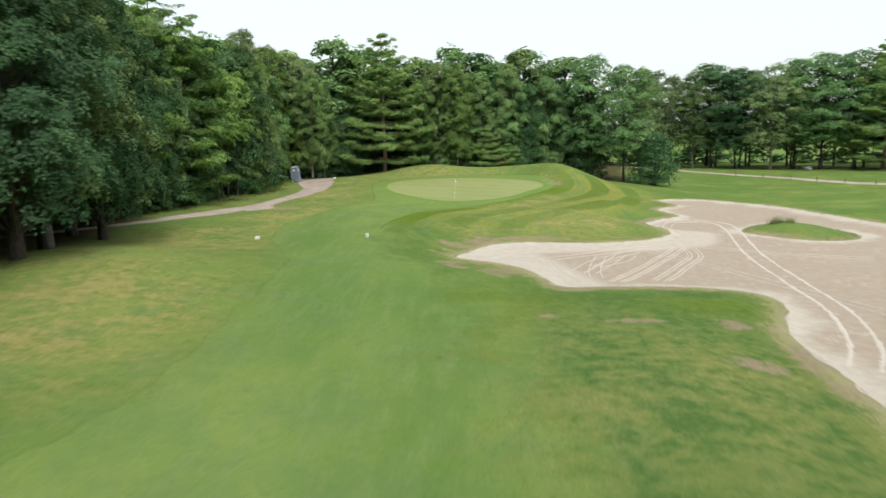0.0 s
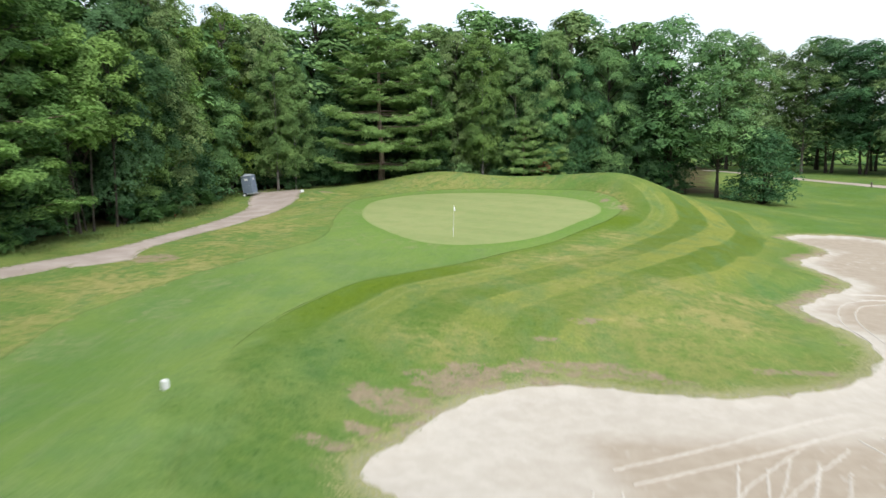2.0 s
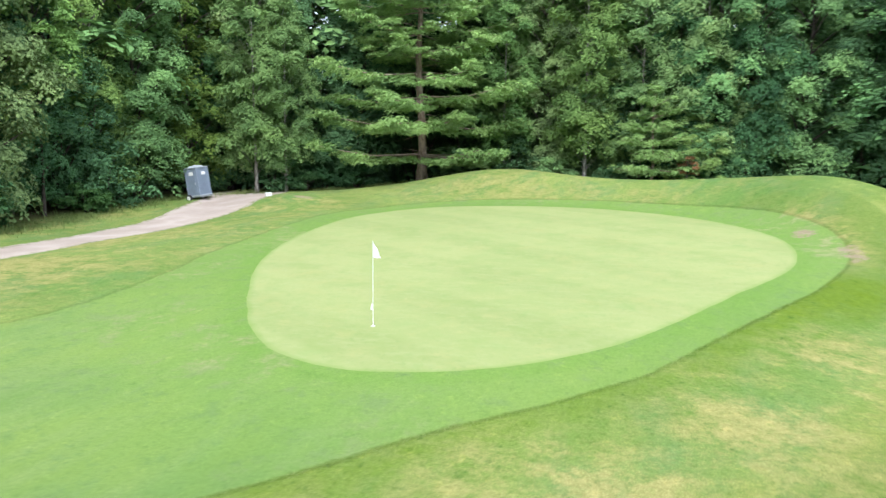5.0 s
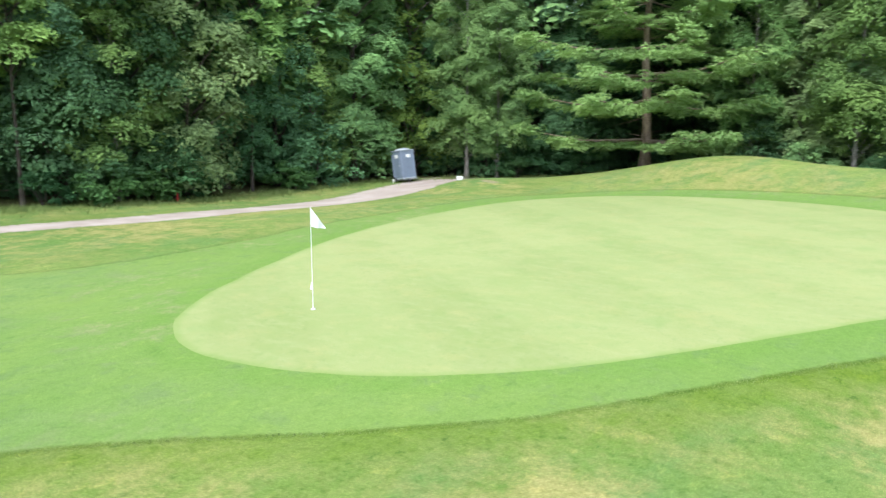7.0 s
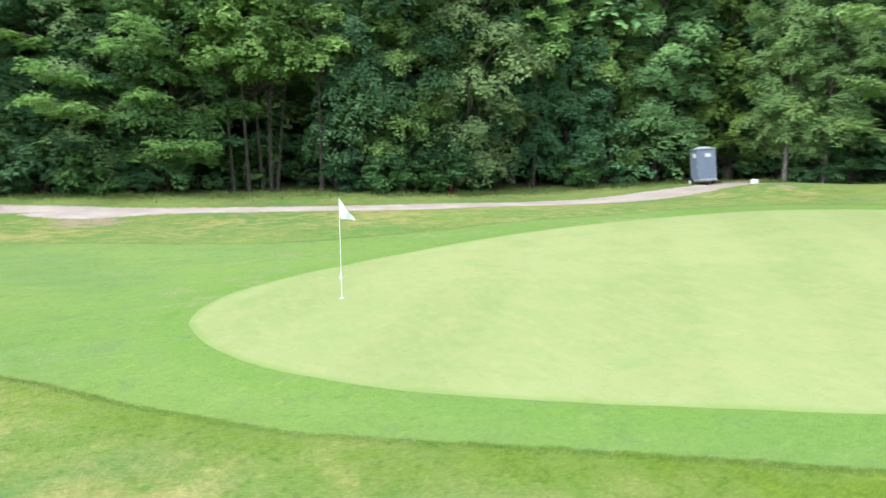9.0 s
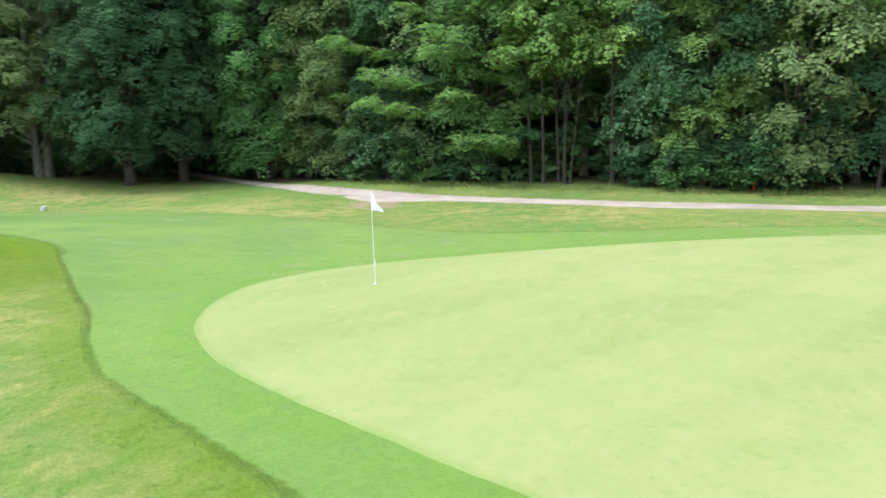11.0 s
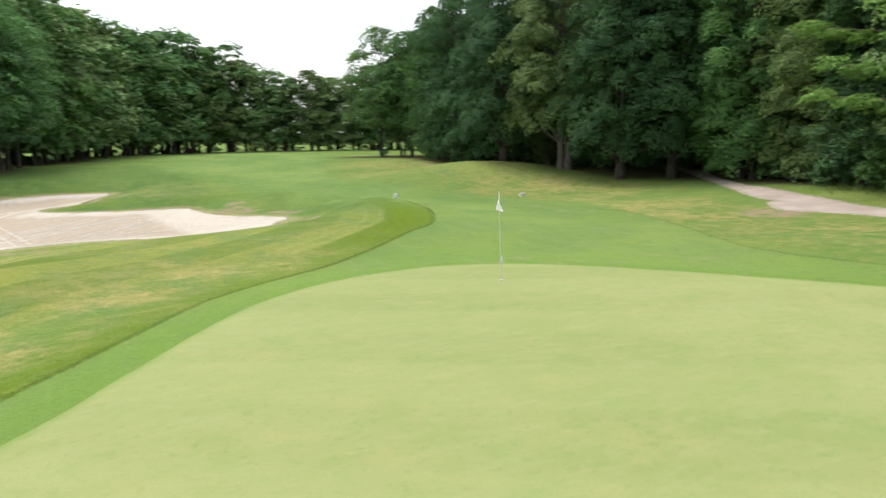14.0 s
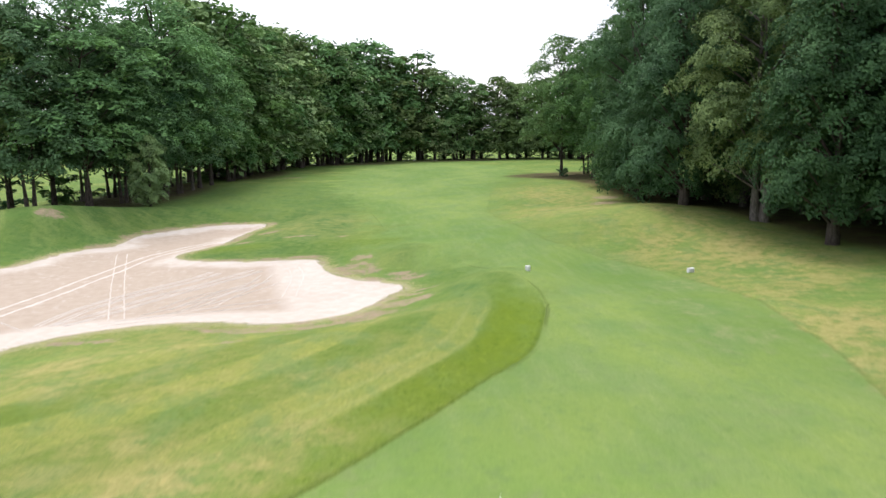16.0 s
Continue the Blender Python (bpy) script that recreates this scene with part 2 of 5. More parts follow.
def green_grass():
    m, n, l, b = material("putting_green_grass", 0.9, 0.08)
    big, mid, fine = speckle(n, l, 0.16, 3, 0.5, stretch=(1, 0.6, 1, -30)), speckle(n, l, 0.9, 6, 0.68), speckle(n, l, 30.0, 4, 0.75)
    swirl = speckle(n, l, 2.6, 5, 0.66, stretch=(0.7, 1.4, 1, -15))
    col = mix(n, l, ramp(n, l, big, 0.35, 0.65), (0.222, 0.256, 0.098), (0.262, 0.284, 0.118))
    col = mix(n, l, ramp(n, l, mid, 0.42, 0.66, 0.0, 0.55), col, (0.190, 0.244, 0.078))
    col = mix(n, l, ramp(n, l, swirl, 0.46, 0.70, 0.0, 0.5), col, (0.272, 0.295, 0.138))
    bare = speckle(n, l, 1.0, 6, 0.7)
    col = mix(n, l, ramp(n, l, bare, 0.50, 0.68, 0.0, 0.5), col, (0.280, 0.280, 0.114))
    col = mix(n, l, ramp(n, l, bare, 0.46, 0.32, 0.0, 0.4), col, (0.178, 0.252, 0.082))
    pits = speckle(n, l, 7.0, 4, 0.7)
    col = mix(n, l, ramp(n, l, pits, 0.53, 0.68, 0.0, 0.4), col, (0.150, 0.215, 0.070))
    mown = ramp(n, l, calc(n, l, "SINE", calc(n, l, "ADD", calc(n, l, "MULTIPLY", field(n, "lane"), 1.7), calc(n, l, "MULTIPLY", big, 0.8))), -0.3, 0.3, 0.0, 0.22)
    col = mix(n, l, mown, col, (0.293, 0.319, 0.136))
    scars = ramp(n, l, speckle(n, l, 1.9, 3, 0.6), 0.70, 0.78, 0.0, 0.35)
    col = mix(n, l, scars, col, (0.374, 0.335, 0.171))
    col = mix(n, l, ramp(n, l, fine, 0.42, 0.72, 0.0, 0.5), col, (0.199, 0.256, 0.075))
    blend = calc(n, l, "MULTIPLY", ramp(n, l, field(n, "d_green"), -0.22, 0.03, 0.0, 0.7), ramp(n, l, mid, 0.3, 0.6, 0.5, 1.0))
    col = mix(n, l, blend, col, (0.154, 0.233, 0.054))
    l.new(col, b.inputs["Base Color"])
    relief(n, l, b, fine, 0.35, 0.012)
    return m


def bunker_sand():
    m, n, l, b = material("bunker_sand", 0.95, 0.1)
    big, mid, fine = speckle(n, l, 0.2, 4, 0.55), speckle(n, l, 1.6, 5, 0.65), speckle(n, l, 40.0, 3, 0.7)
    rake = speckle(n, l, 1.0, 4, 0.6, stretch=(0.8, 9.0, 1, 35))
    damp = mix(n, l, ramp(n, l, mid, 0.35, 0.7), (0.315, 0.262, 0.198), (0.362, 0.308, 0.238))
    loose = mix(n, l, ramp(n, l, mid, 0.35, 0.7), (0.430, 0.390, 0.328), (0.485, 0.446, 0.382))
    rim = ramp(n, l, calc(n, l, "ADD", field(n, "d_sand"), calc(n, l, "ADD", calc(n, l, "MULTIPLY", big, 5.0), field(n, "pale"))), -0.6, 1.2)
    prints = calc(n, l, "MULTIPLY", ramp(n, l, speckle(n, l, 2.8, 3, 0.55, stretch=(1, 0.6, 1, 30)), 0.58, 0.64), ramp(n, l, speckle(n, l, 0.15, 2, 0.5), 0.42, 0.55, 0.05, 0.5))
    fac = calc(n, l, "MAXIMUM", calc(n, l, "MAXIMUM", rim, prints), field(n, "swept"))
    col = mix(n, l, fac, damp, loose)
    col = mix(n, l, ramp(n, l, rake, 0.45, 0.75, 0.0, 0.22), col, (0.471, 0.418, 0.342))
    col = mix(n, l, ramp(n, l, fine, 0.3, 0.8, 0.0, 0.2), col, (0.319, 0.266, 0.198))
    l.new(col, b.inputs["Base Color"])
    h = calc(n, l, "ADD", calc(n, l, "MULTIPLY", mid, 0.8), calc(n, l, "ADD", calc(n, l, "MULTIPLY", fine, 0.15), calc(n, l, "MULTIPLY", rake, 0.5)))
    relief(n, l, b, h, 0.6, 0.06)
    return m


def gravel():
    m, n, l, b = material("path_gravel", 0.95, 0.15)
    big, mid, fine = speckle(n, l, 0.5, 4, 0.6), speckle(n, l, 4.0, 5, 0.65), speckle(n, l, 45.0, 3, 0.75)
    col = mix(n, l, ramp(n, l, big, 0.35, 0.68), (0.315, 0.260, 0.220), (0.415, 0.352, 0.308))
    col = mix(n, l, ramp(n, l, mid, 0.5, 0.8, 0.0, 0.6), col, (0.274, 0.216, 0.176))
    col = mix(n, l, ramp(n, l, fine, 0.45, 0.8, 0.0, 0.5), col, (0.497, 0.440, 0.400))
    moss = calc(n, l, "MULTIPLY", ramp(n, l, field(n, "d_path"), -0.45, -0.05), ramp(n, l, mid, 0.42, 0.6))
    col = mix(n, l, moss, col, (0.129, 0.144, 0.046))
    l.new(col, b.inputs["Base Color"])
    relief(n, l, b, calc(n, l, "ADD", mid, fine), 0.6, 0.03)
    return m


def leaf_material(name, dark, light, thin=0.3, vary=1.0):
    """Leaves: tone varies from leaf to leaf and from tree to tree, and some light comes through."""
    m, n, l, b = material(name, 0.75, 0.1)
    leaf = n.new("ShaderNodeNewGeometry").outputs["Random Per Island"]
    whole = n.new("ShaderNodeObjectInfo").outputs["Random"]
    between = tuple(0.45 * a + 0.55 * c for a, c in zip(dark, light))
    col = mix(n, l, leaf, tuple(0.6 * a + 0.4 * c for a, c in zip(dark, light)), tuple(1.1 * c for c in between))
    col = mix(n, l, ramp(n, l, speckle(n, l, 0.45, 4, 0.6), 0.42, 0.66, 0.0, 0.8), col, light)
    col = mix(n, l, ramp(n, l, speckle(n, l, 0.28, 3), 0.50, 0.66, 0.0, 0.5), col, dark)
    hue = n.new("ShaderNodeHueSaturation")
    l.new(col, hue.inputs["Color"])
    l.new(ramp(n, l, whole, 0.0, 1.0, 0.486, 0.504), hue.inputs["Hue"])
    turned = calc(n, l, "FRACT", calc(n, l, "MULTIPLY", whole, 7.13))
    l.new(ramp(n, l, turned, 0.0, 1.0, 1 - 0.25 * vary, 1 + 0.35 * vary), hue.inputs["Value"])
    l.new(ramp(n, l, turned, 0.0, 1.0, 1.0, 0.88), hue.inputs["Saturation"])
    l.new(hue.outputs[0], b.inputs["Base Color"])
    t = n.new("ShaderNodeBsdfTranslucent")
    l.new(hue.outputs[0], t.inputs["Color"])
    x = n.new("ShaderNodeMixShader")
    x.inputs[0].default_value = thin
    l.new(b.outputs[0], x.inputs[1])
    l.new(t.outputs[0], x.inputs[2])
    l.new(x.outputs[0], n["Material Output"].inputs["Surface"])
    return m


def bark_material(name, dark, light, scale=3.0):
    m, n, l, b = material(name, 0.95, 0.1)
    grain = speckle(n, l, scale, 5, 0.65, stretch=(4, 4, 0.8))
    l.new(mix(n, l, ramp(n, l, grain, 0.35, 0.68), dark, light), b.inputs["Base Color"])
    relief(n, l, b, grain, 0.8, 0.04)
    return m


def plain(name, colour, rough=0.5, metal=0.0, grime=0.25, scale=5.0):
    m, n, l, b = material(name, rough, 0.4)
    b.inputs["Metallic"].default_value = metal
    dirt = speckle(n, l, scale, 5, 0.65)
    l.new(mix(n, l, ramp(n, l, dirt, 0.4, 0.75, 0.0, grime), colour, tuple(c * 0.55 for c in colour)), b.inputs["Base Color"])
    l.new(ramp(n, l, dirt, 0.3, 0.7, rough * 0.85, min(1.0, rough * 1.2)), b.inputs["Roughness"])
    return m


LOOSE_SAND = plain("loose_sand", (0.485, 0.443, 0.380), 0.95, 0, 0.12, 9.0)
ROUGH, FAIRWAY, GREEN_TURF, SAND_MAT, GRAVEL = turf("rough_grass"), turf("fairway_grass"), green_grass(), bunker_sand(), gravel()
LEAF_BROAD = leaf_material("maple_leaves", (0.019, 0.064, 0.028), (0.168, 0.33, 0.086), 0.16)
LEAF_OAK = leaf_material("oak_leaves", (0.031, 0.076, 0.032), (0.228, 0.338, 0.104), 0.16)
LEAF_LIME = leaf_material("bright_leaves", (0.040, 0.106, 0.025), (0.236, 0.391, 0.078), 0.18)
# tone of dark-leaved trees, lowered further to paint shade into undergrowth and hollows
LEAF_DARK = leaf_material("dark_and_shade_leaves", (0.012, 0.046, 0.023), (0.096, 0.212, 0.072), 0.14)
LEAF_DEEP = leaf_material("deep_green_leaves", (0.012, 0.042, 0.021), (0.082, 0.184, 0.066), 0.14, 0.5)
LEAF_BIRCH = leaf_material("birch_leaves", (0.056, 0.13, 0.039), (0.230, 0.382, 0.105), 0.2, 0.3)
NEEDLES = leaf_material("pine_needles", (0.106, 0.216, 0.054), (0.298, 0.460, 0.116), 0.2, 0.2)
DARK_NEEDLES = leaf_material("dark_pine_needles", (0.026, 0.074, 0.034), (0.125, 0.240, 0.084), 0.16, 0.3)
LEAF_RUST = leaf_material("rust_leaves", (0.11, 0.065, 0.022), (0.27, 0.12, 0.045))
BARK, BARK_GREY, BARK_PINE = bark_material("bark", (0.038, 0.032, 0.026), (0.103, 0.087, 0.072)), bark_material("grey_bark", (0.076, 0.068, 0.057), (0.190, 0.171, 0.144)), bark_material("pine_bark", (0.170, 0.124, 0.092), (0.370, 0.288, 0.220))
BARK_BIRCH = bark_material("birch_bark", (0.122, 0.106, 0.091), (0.471, 0.441, 0.395), 2.2)
WHITE = plain("white_paint", (0.697, 0.697, 0.680), 0.45, 0, 0.15)
CLOTH = plain("white_flag_cloth", (0.714, 0.714, 0.705), 0.8, 0, 0.1)
GREY_PLASTIC = plain("grey_plastic", (0.185, 0.225, 0.285), 0.45, 0, 0.3, 2.5)
PALE_PLASTIC = plain("pale_plastic", (0.357, 0.391, 0.425), 0.5, 0, 0.3, 2.5)
STEEL = plain("galvanised_steel", (0.45, 0.46, 0.47), 0.45, 0.7, 0.4)
RUBBER = plain("black_rubber", (0.025, 0.025, 0.027), 0.8, 0, 0.3)
RED_PAINT = plain("red_paint", (0.425, 0.030, 0.025), 0.5, 0, 0.3)
WOOD = bark_material("weathered_wood", (0.106, 0.084, 0.065), (0.228, 0.194, 0.156), 6.0)
ROCK = plain("grey_stone", (0.228, 0.220, 0.205), 0.9, 0, 0.5, 3.0)

# ---- the lie of the land ----
# swells and berms: x, y, spread in x and y, height
BERMS = [
    (-3.6, 111.0, 5.2, 4.2, 2.1), (13.6, 100.5, 4.5, 6, 3.0), (6.0, 107, 5.0, 3.6, 1.75), (-13, 108, 7, 6, 0.59), (-16.4, 102.9, 2.0, 2.6, 0.38), (-22, 106, 6, 6, 0.23),
    (24, 106, 8, 8, 0.55), (17, 84, 6, 10, 0.2), (15, 70, 5, 6, 0.66), (6, 63, 6, 6, 0.11), (-6, 64, 8, 8, 0.34),
    (-8, 52, 7, 8, -0.07), (-18, 52, 7, 10, -0.45), (-17.5, 36.5, 6, 6, 1.53), (-24, 44, 6, 8, 0.25), (-8, 32, 9, 10, -0.39),
    (6, 30, 6, 6, -0.24), (2, 12, 12, 12, -0.81), (29, 24, 8, 7, 1.9),
]
SWELLS = [
    (-22, 65, 6, 10, 0.15), (-19, 80, 5, 10, -0.16), (-25, 85, 6, 14, 0.42), (-12, 92, 5, 10, 0.85), (-18, 95, 5, 8, -0.28),
    (45, 70, 12, 25, -0.45), (40, 110, 15, 20, -1.69), (20, 50, 10, 12, -1.91), (-20, 12, 10, 14, 0.64), (-26, -15, 14, 18, 0.42),
    (0, -25, 20, 18, -0.12), (15, -38, 14, 14, 0.15), (0, -70, 30, 25, 0.35), (30, 0, 10, 16, 0.24), (60, 150, 30, 30, -0.4),
    (0, 140, 40, 22, 1.35), (-45, 80, 14, 40, 1.43), (2, 46, 3, 4, -1.11),
]
# low banks between the fairway and the sand
BANKS = [(-3.9, 52.5, 2.0, 3.6, 0.45), (-0.6, 40.6, 3.0, 2.0, 0.5)]
LEVEL, SAND_LEVEL = -0.5, -1.62
GREEN_EDGE = [(0.5, 77.0), (-2.2, 78.3), (-5.0, 82.2), (-7.6, 87.5), (-8.8, 93.5), (-8.4, 98.5), (-5.0, 102.6), (1.5, 103.6), (7.5, 101.0),
              (10.9, 96.0), (10.9, 90.5), (8.6, 85.4), (6.0, 80.3), (3.4, 77.8)]
SAND_EDGE = [(0.1, 48.9), (1.0, 51.2), (2.8, 54.6), (5.9, 55.9), (9.2, 55.0), (12.4, 55.2), (15.4, 56.6), (17.6, 59.2), (18.2, 62.6), (17.6, 66.8),
             (19.6, 69.6), (22.4, 72.8), (22.2, 79.5), (25.6, 83.6), (25.4, 91.0), (31, 90), (35.8, 80), (37, 70), (38.5, 60), (37, 48), (31, 40),
             (26.3, 37.5), (24.8, 31), (22.4, 27.5), (22.2, 20.5), (17.3, 14.8), (12.2, 15.1), (13.2, 20.5), (13.6, 25.4), (13.8, 29), (15.6, 33.5),
             (15.4, 36.4), (12.4, 38.2), (8.6, 38.6), (5.9, 38.6), (5.2, 40.8), (4.4, 44.0), (2.9, 46.3)]
ISLET_EDGE = [(24.6, 61.5), (26.5, 57.4), (29.5, 56.0), (32.4, 57.8), (32.6, 62.5), (30.2, 66.4), (27.0, 65.6)]
FAIRWAY_EDGE = [(2.2, 10), (1.1, 22), (0.6, 30), (-1.5, 39), (-4.2, 48), (-5.6, 55), (-5.4, 59.6), (-4.6, 62.8), (-3.4, 66.3), (-1.5, 68.8), (0.3, 71.1),
                (1.9, 73.1), (3.3, 74.9), (5.2, 76.9), (6.7, 78.8), (8.1, 81.5), (9.6, 84.5), (11.4, 88), (12.9, 92.5), (12.4, 97.6), (8.6, 102.6), (1.5, 105.4),
                (-6, 104.4), (-10.2, 99.6), (-10.6, 94), (-9.7, 86), (-8.9, 81), (-9.3, 77.8), (-11, 73), (-13, 66.5), (-14.2, 59), (-13.7, 53.5),
                (-11.5, 47), (-9.6, 40), (-9.2, 33), (-9.4, 26), (-9.6, 18), (-11.5, 8), (-14, -3), (-20, -25), (-25, -55), (-15, -82), (0, -82), (5, -50), (7, -13), (5, -3)]
PATH_LINE = [(-36, 42), (-31, 50.5), (-27, 57.5), (-24, 63.2), (-21.3, 69), (-19.9, 74), (-19.3, 80), (-18.4, 86), (-18.2, 92), (-18.5, 97), (-19.3, 101), (-20.3, 105), (-22, 109)]
TRACK_LINE = [(36, 156), (44, 141.5), (50.3, 132.6), (56.3, 122.9), (61.6, 106), (70, 88), (86, 60)]
# the forest floor: behind these lines
WOOD_EDGE = [(-26, -30), (-24, -5), (-22.5, 20), (-22.5, 33), (-24.5, 45), (-26, 56), (-26.5, 66), (-25.2, 75), (-24.6, 84), (-24.4, 92), (-25.6, 100), (-24, 107), (-19, 112), (-8, 115.5),
             (8, 115), (20, 116), (27, 119), (30, 128), (28, 190), (-120, 190), (-120, -30)]


def curve_through(points, closed=True, steps=6):
    p, out = np.array(points, float), []
    n = len(p)
    for i in range(n if closed else n - 1):
        a, b, c, d = (p[(i + k) % n] if closed else p[min(max(i + k, 0), n - 1)] for k in (-1, 0, 1, 2))
        for k in range(steps):
            t = k / steps
            out.append(0.5 * (2 * b + (c - a) * t + (2 * a - 5 * b + 4 * c - d) * t * t + (3 * b - a - 3 * c + d) * t ** 3))
    if not closed:
        out.append(p[-1])
    return np.array(out)


def line_distance(line, x, y, closed=False):
    x, y = np.asarray(x, float), np.asarray(y, float)
    d = np.full(x.shape, 1e9)
    ends = list(zip(line, np.roll(line, -1, 0))) if closed else list(zip(line[:-1], line[1:]))
    for (ax, ay), (bx, by) in ends:
        ex, ey = bx - ax, by - ay
        t = np.clip(((x - ax) * ex + (y - ay) * ey) / (ex * ex + ey * ey + 1e-12), 0, 1)
        d = np.minimum(d, (x - ax - t * ex) ** 2 + (y - ay - t * ey) ** 2)
    return np.sqrt(d)


def edge_distance(loop, x, y):
    """Metres to a closed edge, negative inside it."""
    x, y = np.asarray(x, float), np.asarray(y, float)
    inside = np.zeros(x.shape, bool)
    for (ax, ay), (bx, by) in zip(loop, np.roll(loop, -1, 0)):
        if ay != by:
            inside ^= ((ay > y) != (by > y)) & (x < (bx - ax) * (y - ay) / (by - ay) + ax)
    d = line_distance(loop, x, y, True)
    return np.where(inside, -d, d)


def step(a, b, v):
    t = np.clip((v - a) / (b - a), 0, 1)
    return t * t * (3 - 2 * t)


GREEN_LOOP, SAND_LOOP, ISLET_LOOP, FAIRWAY_LOOP, WOOD_LOOP = (curve_through(e) for e in (GREEN_EDGE, SAND_EDGE, ISLET_EDGE, FAIRWAY_EDGE, WOOD_EDGE))
PATH_CURVE, TRACK_CURVE = curve_through(PATH_LINE, False), curve_through(TRACK_LINE, False)


def height(x, y):
    x, y = np.asarray(x, float), np.asarray(y, float)
    z = np.full(x.shape, LEVEL)
    for cx, cy, sx, sy, h in BERMS + SWELLS:
        z = z + h * np.exp(-0.5 * (((x - cx) / sx) ** 2 + ((y - cy) / sy) ** 2))
    s = edge_distance(SAND_LOOP, x, y)
    z = z + (SAND_LEVEL - 0.4 * np.exp(-((x - 15) / 8) ** 2 - ((y - 20) / 9) ** 2) - z) * (1 - step(0.0, 7.0, s))
    for cx, cy, sx, sy, h in BANKS:
        z = z + h * np.exp(-0.5 * (((x - cx) / sx) ** 2 + ((y - cy) / sy) ** 2)) * step(0.2, 2.6, s)
    z = z - 0.14 * step(0.0, 0.5, -s) - 0.16 * step(0, 4, -s)
    z = z + 0.55 * step(0.0, 2.8, -edge_distance(ISLET_LOOP, x, y)) + 0.1 * step(-0.2, 0.4, -edge_distance(ISLET_LOOP, x, y))
    g = 1 - step(-0.5, 6, edge_distance(GREEN_LOOP, x, y))
    z = z + (0.036 * (y - 80) - z) * g
    f = edge_distance(FAIRWAY_LOOP, x, y)
    return z + 0.035 * step(0.0, 0.35, f) * step(40, 10, np.abs(x))


def ground_z(x, y):
    return float(height(np.array([x]), np.array([y]))[0])


# ---- end of the lie of the land ----
def spread(lo, hi, fine, reach, grow):
    core = list(np.arange(lo, hi + 1e-6, fine))
    a, b, s = [lo], [hi], fine
    while b[-1] < reach:
        s *= grow
        a.append(a[-1] - s)
        b.append(b[-1] + s)
    return np.array(a[:0:-1] + core + b[1:])


SWEEPS = [[(21.5, 70.2), (23.6, 70.2), (25.0, 68.2), (24.5, 64.2), (22.4, 56.2), (20.7, 49.4), (19.4, 41.4), (18.2, 33.8), (16.6, 28.5), (14.8, 25.2)],
          [(16.6, 53.4), (13.6, 48), (11.2, 44), (9.2, 40.9)], [(17.3, 53.3), (16.6, 49.6), (14.3, 45.4), (11.8, 41.1)],
          [(14.6, 53.8), (13.2, 53.2), (10.1, 51.5), (6.8, 49.8)], [(6.3, 49), (6.3, 44.1), (6.9, 40.6)],
          [(18.5, 61.0), (19.2, 65.5), (20.6, 68.4), (23, 69.6)], [(13, 52.2), (9.8, 48.6), (7.6, 44.5)], [(10.3, 50.6), (8.9, 45.6), (8.4, 42.4)],
          [(20.9, 31), (17.2, 43.2), (14.2, 52.6)], [(18, 54.6), (22.5, 50.5), (28, 48)],
          [(11.8, 51), (10.2, 47.5), (8.3, 44)], [(12.4, 50.6), (11.2, 48.2), (9.0, 46.2)]]


def swept_sand(x, y):
    """Loose sand where the rakes turn: the western tip and the way between the two lobes of the bunker."""
    lane = 0.9 * (1 - step(0.9, 2.4, line_distance(curve_through([(2, 50.5), (5.5, 53.6), (9.5, 53.8), (15.5, 54.4), (18.6, 56.5), (20.4, 61)], False), x, y)))
    west = 0.85 * (1 - step(-0.4, 0.9, x - 6.3 - 0.2 * (50 - y))) * step(36, 39, y) * (1 - step(54, 57, y))
    return np.maximum(lane, west)


def wheel_tracks():
    """Ridges of loose sand thrown up by wheels, in pairs along sweeping curves."""
    home = bpy.data.objects["bunker"]
    for i, s in enumerate(SWEEPS):
        line = curve_through(s, False, 24)
        way = np.gradient(line, axis=0)
        way /= np.linalg.norm(way, axis=1, keepdims=True)
        side = np.stack([-way[:, 1], way[:, 0]], 1)
        half = 0.55 if i == 0 else 0.36 if i % 3 else 0.46
        for shift in ((-half - 0.13, -half + 0.13, half - 0.13, half + 0.13) if i in (1, 2) else (-half, half)):
            faces = []
            wide = 0.13 if i == 0 else 0.055 if i in (1, 2, 3) else 0.042
            rows = []
            for k, (p, d) in enumerate(zip(line, side)):
                c = p + d * (shift + 0.06 * noise.noise((k * 1.1, shift, i)))
                w = wide * (1 + 0.75 * noise.noise((k * 1.7, i, shift)))
                rows += [(*(c + d * o), up) for o, up in ((-w, -0.012), (-0.4 * w, 0.022), (0.4 * w, 0.022), (w, -0.012))]
            q = np.array(rows)
            uneven = 0.05 * np.array([noise.noise((a * 0.22, b * 0.22, 3)) for a, b in q[:, :2]])
            q[:, 2] += height(q[:, 0], q[:, 1]) + uneven
            verts = q.tolist()
            for k in range(len(line) - 1):
                faces += [(4 * k + j, 4 * k + j + 1, 4 * k + j + 5, 4 * k + j + 4) for j in range(3)]
            me = bpy.data.meshes.new("wheel_track")
            me.from_pydata(verts, [], faces)
            me.materials.append(LOOSE_SAND)
            tagged(new("wheel_track", me), "raised pale line of loose sand").parent = home


